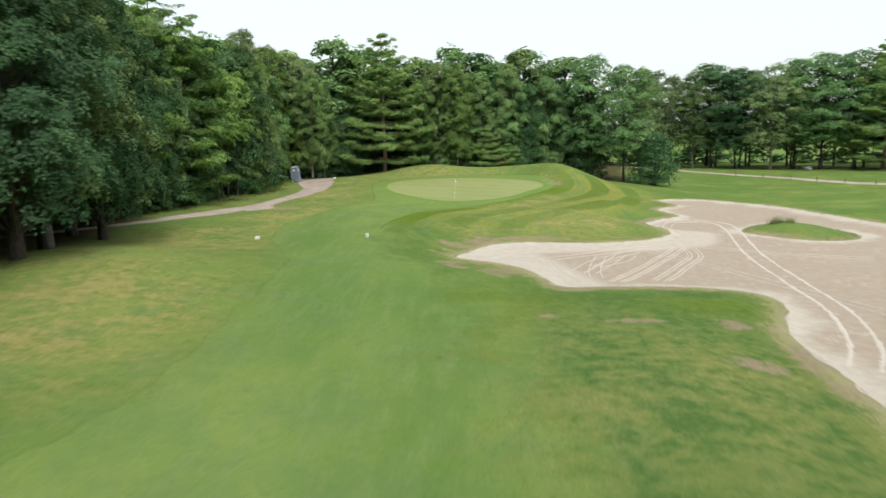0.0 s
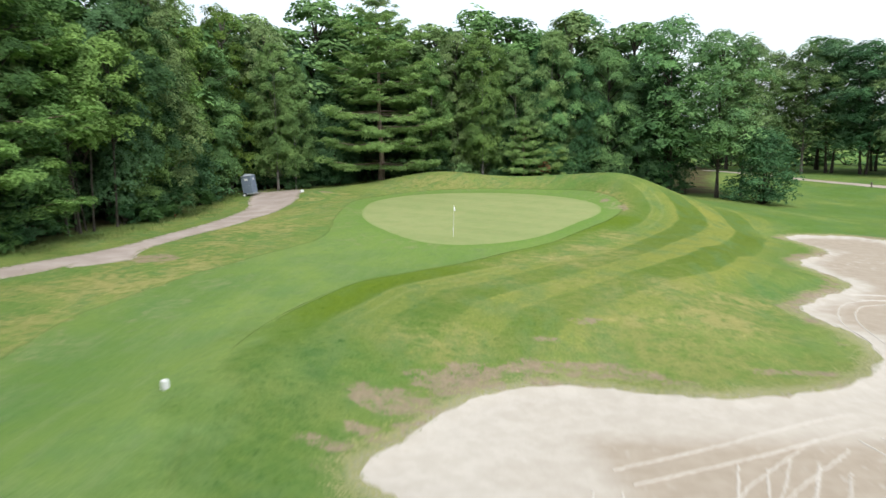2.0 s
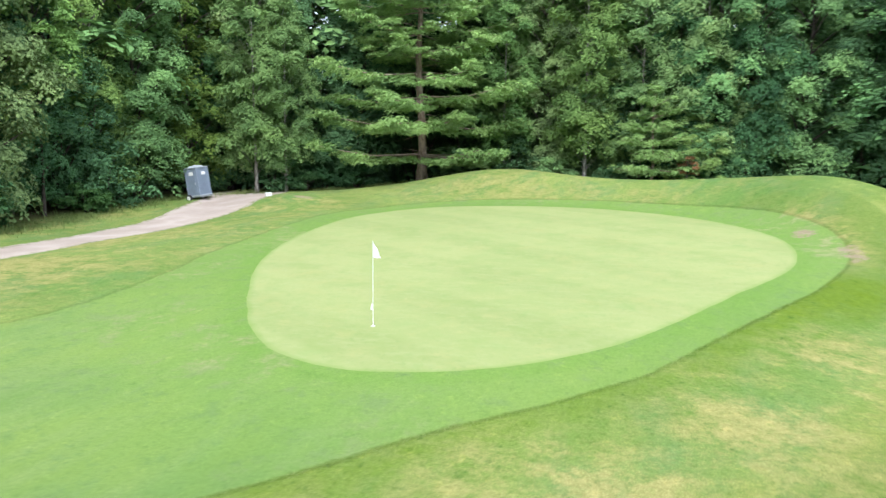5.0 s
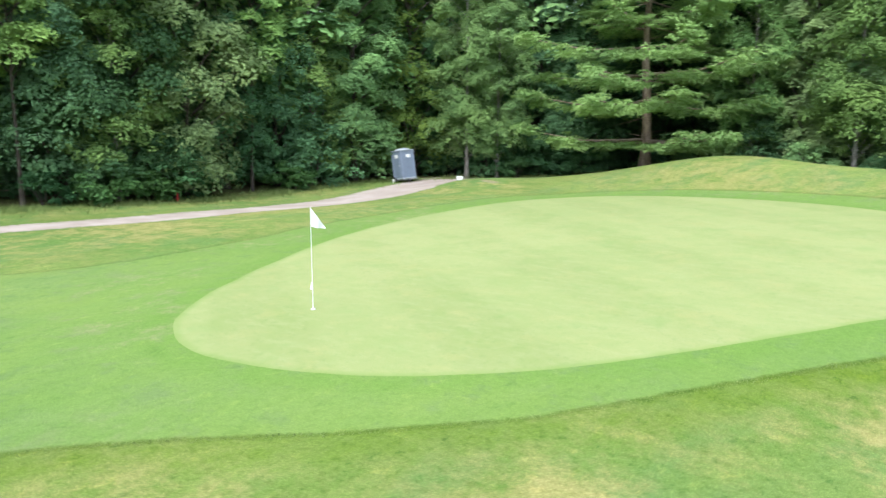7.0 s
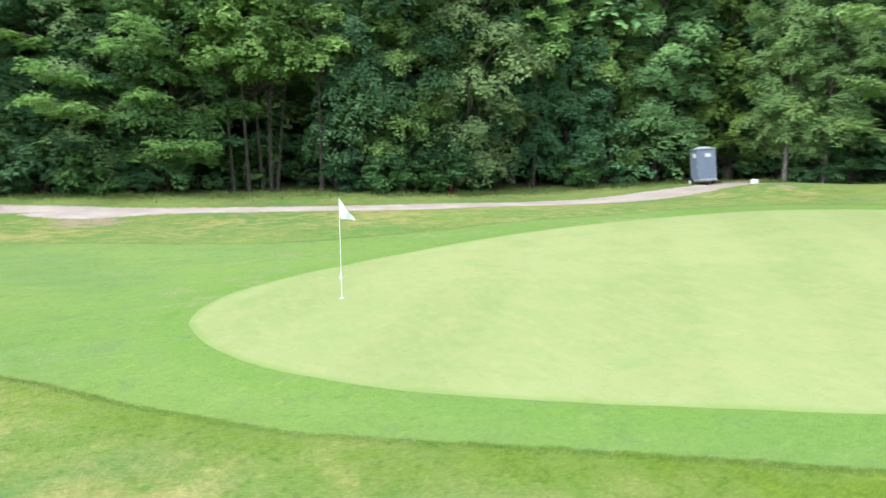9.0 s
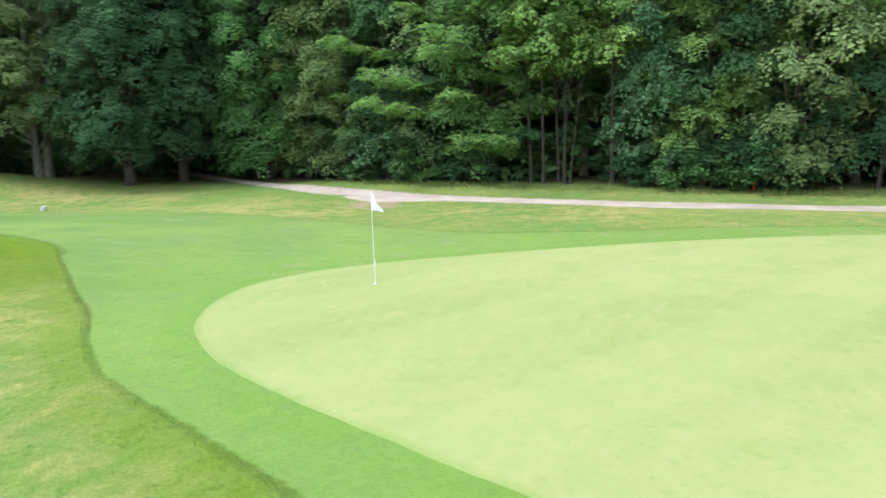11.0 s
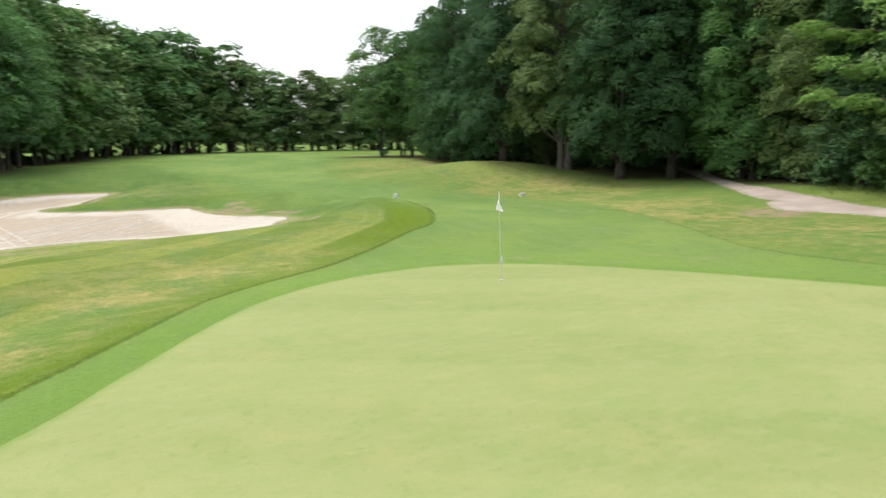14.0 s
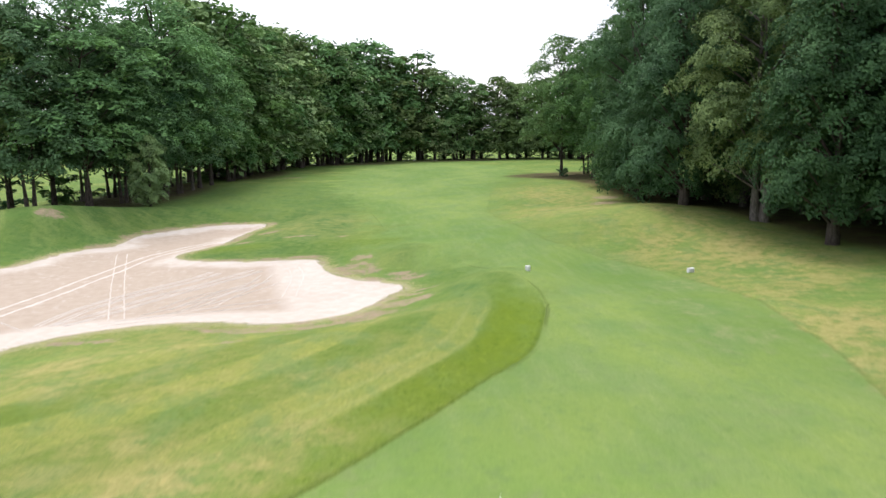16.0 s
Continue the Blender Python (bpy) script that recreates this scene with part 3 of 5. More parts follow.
def make_ground():
    xs, ys = spread(-32, 42, 0.38, 1500, 1.075), spread(8, 117, 0.38, 1500, 1.075)
    gx, gy = np.meshgrid(xs, ys)
    px, py = gx.ravel(), gy.ravel()
    near = (np.abs(px) < 130) & (np.abs(py - 30) < 220)
    fields = {k: np.full(px.shape, 99.0) for k in ("d_green", "d_sand", "d_fair", "d_path", "d_islet")}
    nx, ny = px[near], py[near]
    fields["d_green"][near] = edge_distance(GREEN_LOOP, nx, ny)
    fields["d_sand"][near] = edge_distance(SAND_LOOP, nx, ny)
    fields["d_islet"][near] = edge_distance(ISLET_LOOP, nx, ny)
    fields["d_sand"][near] = np.maximum(fields["d_sand"][near], -fields["d_islet"][near])
    fields["d_fair"][near] = edge_distance(FAIRWAY_LOOP, nx, ny)
    wide = 1.1 + 0.15 * np.sin(ny * 0.31) + 0.5 * step(84, 94, ny) + 0.6 * step(95, 101, ny) + 0.3 * step(88, 94, ny) - 0.35 * step(68, 60, ny) + 1.5 * np.exp(-((ny - 71) / 2.2) ** 2) * (nx > -20)
    fields["d_path"][near] = np.minimum(line_distance(PATH_CURVE, nx, ny) - wide, line_distance(TRACK_CURVE, nx, ny) - 1.2)
    # ragged edges for the sand and the path
    ragged = np.array([noise.noise((a * 0.9, b * 0.9, 0)) * 0.30 + noise.noise((a * 2.7, b * 2.7, 5)) * 0.16 for a, b in zip(nx, ny)])
    sand = np.full(px.shape, 99.0)
    sand[near] = np.maximum(fields["d_sand"][near] + ragged, -(fields["d_islet"][near] + 0.6 * ragged))
    fields["d_path"][near] += 0.4 * ragged
    fields["d_green"][near] += 0.12 * ragged
    pz = np.full(px.shape, LEVEL)
    pz[near] = height(nx, ny)
    pz[near] += 0.05 * np.array([noise.noise((a * 0.22, b * 0.22, 3)) for a, b in zip(nx, ny)]) * step(0.3, 3, fields["d_green"][near])
    swept = np.zeros(px.shape)
    core = (px > -2) & (px < 42) & (py > 12) & (py < 94)
    swept[core] = swept_sand(px[core], py[core])
    more = {"swept": swept, "pale": 2.2 * (1 - step(3.0, 9.0, np.hypot(px - 3, py - 47))) - 1.0}
    # where the mower's edge shows sharply: round the green and along the bank
    more["crisp"] = np.maximum(step(52, 60, py + 0.25 * px) * step(-9, -4, px), step(60, 66, py) * 0.75)
    more["crisp"] = np.maximum(more["crisp"], 0.7 * step(-12, 0, py) * (1 - step(-7.5, -6, px)) * (1 - step(62, 70, py)))
    more["blur"] = np.maximum(0.2 * step(86, 76, py) * step(-9, -5, px) * step(40, 56, py), 0.35 * (1 - step(-7.5, -6, px)) * (1 - step(44, 54, py)))
    more["bank"] = (1 - 0.5 * step(70, 74, py) * (1 - step(3.4, 4.5, fields["d_fair"])) * step(2, 5, px)) * (0.62 + 0.36 * np.maximum(step(9, 14, px), 1 - step(1.8, 2.6, fields["d_fair"]))) * step(-0.2, 0.1, fields["d_fair"]) * (1 - step(10, 15, fields["d_fair"])) * step(-5, -2, px) * step(54, 62, py) * (1 - step(95, 102, py)) * step(1.0, 4.0, fields["d_sand"])
    more["lane"] = 0.485 * px + 0.875 * (py - 80)
    more["far_lane"] = 0.91 * px + 0.41 * py - 0.02 * (py - 26) ** 2
    more["deep_rough"] = 0.9 * step(1.0, 4.0, px - 0.02 * py) * (1 - step(38, 44, py)) * step(-30, -10, py) * (1 - step(26, 34, px))
    more["far_mown"] = 0.75 * np.exp(-0.5 * (((px - 31) / 7) ** 2 + ((py - 20) / 9) ** 2)) * step(0.5, 2.5, fields["d_sand"])
    for cx, cy, rx, ry, amount in ((-3.2, 51, 1.6, 6.0, 0.85), (-1.2, 42, 1.8, 3.5, 0.7), (-0.5, 63, 1.6, 4.0, 0.3)):
        more["deep_rough"] = np.maximum(more["deep_rough"], amount * np.exp(-0.5 * (((px - cx) / rx) ** 2 + ((py - cy) / ry) ** 2)))
    lush = np.zeros(px.shape)
    for cx, cy, rx, ry, amount in ((12, 33, 2.2, 1.4, 0.6), (3.5, 34, 3, 2, 0.3)):
        lush = np.maximum(lush, amount * np.exp(-0.5 * (((px - cx) / rx) ** 2 + ((py - cy) / ry) ** 2)))
    # thin straw-mottled grass on the lip beside the green
    lip = step(69, 73, py) * (1 - step(83, 87, py)) * step(-1, 3, px) * (1 - step(2.8, 3.8, fields["d_fair"]))
    more["bank"] = more["bank"] * (1 - 0.9 * lip)
    strip = (1 - 0.68 * lip * step(0.45, 1.3, fields["d_fair"])) * 0.92 * (1 - step(1.6, 2.6, fields["d_fair"])) * more["crisp"] * (1 - 0.30 * step(62, 68, py) * (1 - step(80, 86, py)) * step(-3, 0, px)) * step(-1, 1, px - np.interp(py, [40, 50, 55, 92], [-5, -6.4, -8.5, -1])) * (1 - step(87, 92, py))
    more["lush"] = np.maximum(lush, strip)
    dry = np.zeros(px.shape)
    for cx, cy, rx, ry, amount in ((-15.5, 27, 4, 8, 1.0), (-18.5, 50, 4, 8, 1.0), (-15, 65, 4, 9, 1.0), (-14.5, 84, 3, 10, 1.1), (1.2, 58.8, 1.6, 1.3, 1.0), (-10, 92, 3, 5, 0.7), (9.5, 72, 5, 5, 0.4), (6.5, 66.5, 5, 2.6, 0.75), (3, 63.5, 2.5, 1.6, 0.5), (5.8, 74.0, 2.0, 1.2, 1.3), (8.6, 77.0, 1.6, 1.6, 1.1), (10.6, 80.6, 1.3, 2.4, 1.1), (9.4, 74.6, 2.4, 1.8, 0.9), (2.5, 71.2, 1.6, 1.0, 1.0), (13.5, 67.5, 2.6, 2.4, 1.2), (-5.2, 79.2, 1.2, 1.6, 1.3), (-3.0, 77.4, 1.5, 0.9, 1.3), (-1.0, 76.4, 1.0, 0.5, 0.9), (-8.6, 85.0, 0.7, 3.0, 0.9), (7.4, 78.9, 0.9, 0.7, 0.9), (16, 80, 4, 6, 0.3), (10, 60, 6, 5, 0.5), (11.5, 62.5, 2.0, 1.6, 0.9),
                                   (12.3, 62.6, 1.8, 1.3, 1.4), (10.7, 66.5, 2.2, 1.8, 1.2), (7.6, 71.6, 1.5, 1.0, 1.0), (9.1, 62.1, 1.5, 0.8, 1.6),
                                   (12.6, 94.5, 0.8, 2.6, 1.5), (11.3, 98.2, 1.2, 1.0, 1.5), (-13, 99, 3, 4, 0.6), (-14.4, 102.6, 1.6, 0.8, 1.6), (-15.2, 99.6, 1.5, 0.9, 1.3), (-22.8, 93, 1.6, 6, 0.9), (-22.5, 80, 1.4, 8, 0.5), (-19, 14, 5, 10, 0.9), (-20, 38, 4, 6, 0.8), (0, 108, 14, 4, 0.7), (8, 22, 5, 6, 0.5)):
        dry = np.maximum(dry, amount * np.exp(-0.5 * (((px - cx) / rx) ** 2 + ((py - cy) / ry) ** 2)))
    more["dry"] = np.maximum(dry, 0.42 * lip * step(0.3, 1.0, fields["d_fair"]))
    bare = np.zeros(px.shape)
    for cx, cy, rx, ry in ((7.5, 29.6, 1.6, 0.45), (11.8, 29.9, 1.0, 0.9), (4.2, 30.5, 0.6, 0.5), (10.6, 24.2, 1.3, 0.9), (28.3, 24.9, 1.3, 1.0), (15, -39, 3, 2), (-19.7, 23.4, 1.6, 1.6),
                           (-14.6, 103.2, 0.9, 0.4), (-17, 71.8, 1.8, 1.6), (2.8, 43.4, 1.7, 1.9), (2.4, 40.6, 0.9, 1.0), (-0.4, 46.6, 1.3, 1.0), (6.4, 37.7, 1.6, 0.6), (27.9, 25.7, 1.0, 0.8), (1.6, 53.2, 0.8, 0.5), (0.1, 53.6, 1.6, 1.1), (1.6, 55.5, 1.5, 1.1), (2.6, 56.7, 1.3, 0.8), (4.7, 57.4, 1.3, 0.75), (6.8, 57.3, 2.0, 0.8), (8.4, 56.8, 1.2, 0.6), (-1.2, 50.4, 1.0, 0.45), (-0.5, 51.5, 0.6, 0.5), (5.4, 59.6, 0.8, 0.3), (9.7, 56.1, 0.9, 0.3), (14, 57.6, 2.0, 0.4), (12.95, 92.6, 0.45, 1.6), (11.9, 96.2, 0.6, 0.9), (3.4, 42.9, 1.3, 0.8), (0.1, 45.2, 1.0, 0.7), (-21.2, 18.8, 1.5, 1.8), (6.9, 61.4, 0.8, 0.4), (28.4, 26.0, 0.9, 0.6)):
        bare = np.maximum(bare, np.exp(-(((px - cx) / rx) ** 2 + ((py - cy) / ry) ** 2)))
    more["bare"] = 0.78 * step(0.10, 0.7, bare + 0.12 * np.sin(px * 5.1) * np.sin(py * 4.3))
    wood = np.zeros(px.shape)
    wood[near] = 1 - step(-2.0, 1.0, edge_distance(WOOD_LOOP, nx, ny))
    for cx, cy, rx, ry in ((30, -10, 7, 26), (24, -50, 8, 18), (8, -88, 16, 8), (-22, -98, 16, 8)):
        wood = np.maximum(wood, 1 - step(0.6, 1.1, np.sqrt(((px - cx) / rx) ** 2 + ((py - cy) / ry) ** 2)))
    more["wood"] = wood
    cols = len(xs)
    i = (np.arange(len(ys) - 1)[:, None] * cols + np.arange(cols - 1)[None, :]).ravel()
    tris = np.concatenate([np.stack([i, i + 1, i + cols + 1], 1), np.stack([i, i + cols + 1, i + cols], 1)])
    names = list(fields) + list(more)
    table = np.stack([px, py, pz, *fields.values(), *more.values(), sand], 1)
    cuts = [sand, fields["d_green"], fields["d_path"], fields["d_fair"]]
    columns = [table.shape[1] - 1, 3 + names.index("d_green"), 3 + names.index("d_path"), 3 + names.index("d_fair")]
    kinds = ["bunker", "putting_green", "cart_path", "fairway", "ground"]
    pieces = {k: [] for k in kinds}
    left = np.ones(len(tris), bool)
    whole = {k: [] for k in kinds}
    mixed = np.zeros(len(tris), bool)
    for k, c in zip(kinds, cuts):
        v = c[tris]
        inner, outer = (v < 0).all(1), (v >= 0).all(1)
        whole[k] = tris[left & inner]
        mixed |= left & ~inner & ~outer
        left &= outer
    whole["ground"] = tris[left]

    def split(poly, c):
        keep, rest = [], []
        for a, b in zip(poly, poly[1:] + poly[:1]):
            (keep if a[c] < 0 else rest).append(a)
            if (a[c] < 0) != (b[c] < 0):
                p = a + (b - a) * (a[c] / (a[c] - b[c]))
                p[c] = 0
                keep.append(p)
                rest.append(p)
        return keep, rest

    for t in tris[mixed]:
        poly = [table[k].copy() for k in t]
        for k, c in zip(kinds, columns):
            keep, poly = split(poly, c)
            if len(keep) > 2:
                pieces[k].append(keep)
            if len(poly) < 3:
                break
        if len(poly) > 2:
            pieces["ground"].append(poly)
    look_of = {"bunker": SAND_MAT, "putting_green": GREEN_TURF, "cart_path": GRAVEL, "fairway": FAIRWAY, "ground": ROUGH}
    words = {"bunker": ("pale tan sand bunker marked by wheel tracks", "bunker"), "putting_green": ("smooth pale green closely mown putting green", "putting green"),
             "cart_path": ("worn pale gravel cart path with grassy edges", "path"), "fairway": ("short mown bright green fairway turf", "fairway"),
             "ground": ("longer rough grass with dry straw patches", "ground")}
    for k in kinds:
        used = np.unique(whole[k])
        renumber = np.zeros(len(px), int)
        renumber[used] = np.arange(len(used))
        rows = [table[used]]
        faces = renumber[whole[k]].tolist()
        extra, found = [], {}
        for poly in pieces[k]:
            f = []
            for p in poly:
                key = (round(p[0], 4), round(p[1], 4))
                if key not in found:
                    found[key] = len(used) + len(extra)
                    extra.append(p)
                if found[key] not in f:
                    f.append(found[key])
            if len(f) > 2:
                faces.append(f)
        full = np.concatenate(rows + ([np.array(extra)] if extra else []))
        me = bpy.data.meshes.new(k)
        me.from_pydata(full[:, :3].tolist(), [], faces)
        bm = bmesh.new()
        bm.from_mesh(me)
        bmesh.ops.remove_doubles(bm, verts=bm.verts, dist=0.0005)
        bm.to_mesh(me)
        bm.free()
        co = np.zeros(len(me.vertices) * 3)
        me.vertices.foreach_get("co", co)
        at = {(float(a), float(b)): j for j, (a, b) in enumerate(full[:, :2].astype(np.float32))}
        order = [at.get((a, b), 0) for a, b in co.reshape(-1, 3)[:, :2].tolist()]
        for name in names:
            layer = me.attributes.new(name, "FLOAT", "POINT")
            layer.data.foreach_set("value", full[order, 3 + names.index(name)].astype(np.float32))
        me.polygons.foreach_set("use_smooth", [True] * len(me.polygons))
        me.materials.append(look_of[k])
        tagged(new(k, me), words[k][0], words[k][1], kind="structure")


make_ground()
wheel_tracks()

# ---- trees and shrubs ----
def mesh_of(name, verts, faces, mat, smooth=False):
    me = bpy.data.meshes.new(name)
    me.from_pydata(verts, [], faces)
    me.materials.append(mat)
    if smooth:
        me.polygons.foreach_set("use_smooth", [True] * len(me.polygons))
    return me


def limb(verts, faces, points, radii, sides=7):
    """Adds a tapered, bent limb to a list of corners and faces."""
    start = len(verts)
    for k, (p, r) in enumerate(zip(points, radii)):
        way = Vector(points[min(k + 1, len(points) - 1)]) - Vector(points[max(k - 1, 0)])
        side = way.orthogonal().normalized()
        other = way.cross(side).normalized()
        for s in range(sides):
            a = 2 * math.pi * s / sides
            verts.append(tuple(Vector(p) + side * (r * math.cos(a)) + other * (r * math.sin(a))))
    for k in range(len(points) - 1):
        for s in range(sides):
            a, b = start + k * sides + s, start + k * sides + (s + 1) % sides
            faces.append((a, b, b + sides, a + sides))
    faces.append(tuple(start + (len(points) - 1) * sides + s for s in range(sides)))


def leaves(rng, centres, normals, size, slim=0.55):
    """Leaf sprays as bent diamonds, one for each centre, turned about its normal."""
    n = len(centres)
    nm = normals / (np.linalg.norm(normals, axis=1, keepdims=True) + 1e-9)
    up = rng.normal(size=(n, 3))
    u = np.cross(nm, up)
    u /= np.linalg.norm(u, axis=1, keepdims=True) + 1e-9
    v = np.cross(nm, u)
    s = (size * rng.uniform(0.6, 1.35, n))[:, None]
    droop = nm * s * 0.10
    corner = np.stack([centres - u * s * 0.5 - droop, centres + v * s * slim * 0.5 + droop * 0.5, centres + u * s * 0.5 - droop, centres - v * s * slim * 0.5 + droop * 0.5], 1)
    return corner.reshape(-1, 3)


def crown_mesh(name, blocks, mat):
    v = np.concatenate(blocks)
    return mesh_of(name, v.tolist(), np.arange(len(v)).reshape(-1, 4).tolist(), mat)


def clump(rng, centre, radius, count, size, flat=0.65):
    """A rounded bunch of leaves, thicker on its outer and upper side."""
    d = rng.normal(size=(count, 3))
    d /= np.linalg.norm(d, axis=1, keepdims=True)
    d[:, 2] = np.where(d[:, 2] < -0.25, -d[:, 2] * 0.6, d[:, 2])
    r = radius * rng.uniform(0.35, 1.0, count) ** 0.5
    p = np.array(centre) + d * r[:, None] * np.array([1, 1, flat])
    nrm = d * 0.7 + np.array([0, 0, 0.55]) + rng.normal(size=(count, 3)) * 0.4
    return leaves(rng, p, nrm, size)


def spray(rng, spot, facing, radius, count, size, slim=0.62, droop=0.42):
    """The leafy end of a branch: a shallow drooping dome of leaves that face the same way."""
    n = facing / np.linalg.norm(facing)
    u = np.cross(n, rng.normal(size=3))
    u /= np.linalg.norm(u)
    v = np.cross(n, u)
    rho, th = np.sqrt(rng.uniform(0, 1, count)), rng.uniform(0, 2 * math.pi, count)
    radial = u * np.cos(th)[:, None] + v * (np.sin(th) * 0.75)[:, None]
    p = spot + radial * (rho * radius)[:, None] - n * (droop * radius * rho ** 2)[:, None] + rng.normal(size=(count, 3)) * 0.05
    nrm = n + radial * (0.55 * rho)[:, None] + rng.normal(size=(count, 3)) * 0.22
    return leaves(rng, p, nrm, size, slim)


def crown_lobes(rng, tall, wide, base, count, sway, lean, top):
    """Billows that fill a rounded crown: widest below the middle, closing to a dome."""
    lobes = []
    for k in range(count):
        f = (k + rng.uniform(0.2, 0.8)) / count
        girth = wide * max(0.12, 1 - abs((f - 0.40) / (0.62 if f > 0.40 else 0.52)) ** top) ** 0.5
        r = min(girth, wide * (0.41 - 0.15 * f)) * rng.uniform(0.7, 1.3)
        a = k * 2.4 + rng.normal() * 0.4
        o = max(0.0, girth * rng.uniform(0.82, 1.15) - r)
        z = max(base + 0.45 * r, base + (tall - base) * f - 0.55 * r * f)
        lobes.append((np.array([math.cos(a) * o + (sway[0] + lean) * f, math.sin(a) * o + sway[1] * f, z]), r))
    r = 0.26 * wide
    lobes.append((np.array([sway[0] + lean, sway[1], tall - r]), r))
    return lobes


def broad_tree(seed, tall, wide, base, levels, per, size, leaf, bark, trunk_r=0.24, stems=1, gaps=0.0, lean=0.0, twig=0.4, radius=0.62, top=2.6, close=1.0):
    """A leafy tree: trunk with limbs, and a rounded crown of billows from the height base up, each clothed in leaf sprays."""
    rng = np.random.default_rng(seed)
    tree = new("tree")
    verts, faces, blocks = [], [], []
    sway = rng.normal(size=2) * 0.3
    for s in range(stems):
        a = 2 * math.pi * s / stems + rng.uniform(0, 1)
        off = Vector((math.cos(a), math.sin(a), 0)) * (0.28 if stems > 1 else 0)
        pts = [(off.x * (1 + 2.2 * k / 6) + sway[0] * (k / 6) ** 2 + lean * k / 6, off.y * (1 + 2.2 * k / 6) + sway[1] * (k / 6) ** 2, tall * 0.84 * k / 6 - 0.15) for k in range(7)]
        limb(verts, faces, pts, [trunk_r * (1.5 if k == 0 else 1.0) * (1 - 0.135 * k) for k in range(7)], 8)
    lobes = crown_lobes(rng, tall, wide, base, int(levels * 5.0), sway, lean, top)
    for i, (c, r) in enumerate(lobes):
        root = (c[0] * 0.06 + lean * 0.5, c[1] * 0.06, max(base * 0.8, c[2] - 1.1 * r - 0.6))
        mid = tuple(np.array(root) * 0.5 + c * 0.5 + np.array([0, 0, 0.15]))
        limb(verts, faces, [root, mid, tuple(c), tuple(c + np.array([c[0], c[1], 2.0]) * 0.16 * r / (0.5 + np.linalg.norm(c[:2])))], [trunk_r * twig, trunk_r * twig * 0.65, trunk_r * twig * 0.33, 0.02], 5)
        for _ in range(int(3 + close * 7.5 * (r / radius) ** 2)):
            d = rng.normal(size=3)
            d /= np.linalg.norm(d)
            if d[2] < -0.30:
                d[2] *= -0.7
            spot = c + d * r * rng.uniform(0.62, 1.28) * np.array([1, 1, 0.9])
            inner = any(np.linalg.norm(spot - c2) < 0.80 * r2 for j, (c2, r2) in enumerate(lobes) if j != i)
            if inner or rng.uniform() < gaps:
                continue
            away = np.array([spot[0], spot[1], 0.0]) / (np.hypot(spot[0], spot[1]) + 0.5)
            facing = 0.55 * d + 0.30 * away + np.array([0, 0, 0.55]) + rng.normal(size=3) * 0.22
            blocks.append(spray(rng, spot, facing, radius * rng.uniform(0.65, 1.3), per, size))
        blocks.append(clump(rng, c, 0.75 * r, per, size * 1.6, 0.9))
    part = new("trunk", mesh_of("trunk", verts, faces, bark, True))
    part.parent = tree
    crown = new("crown", crown_mesh("crown", blocks, leaf))
    crown.parent = tree
    return tree


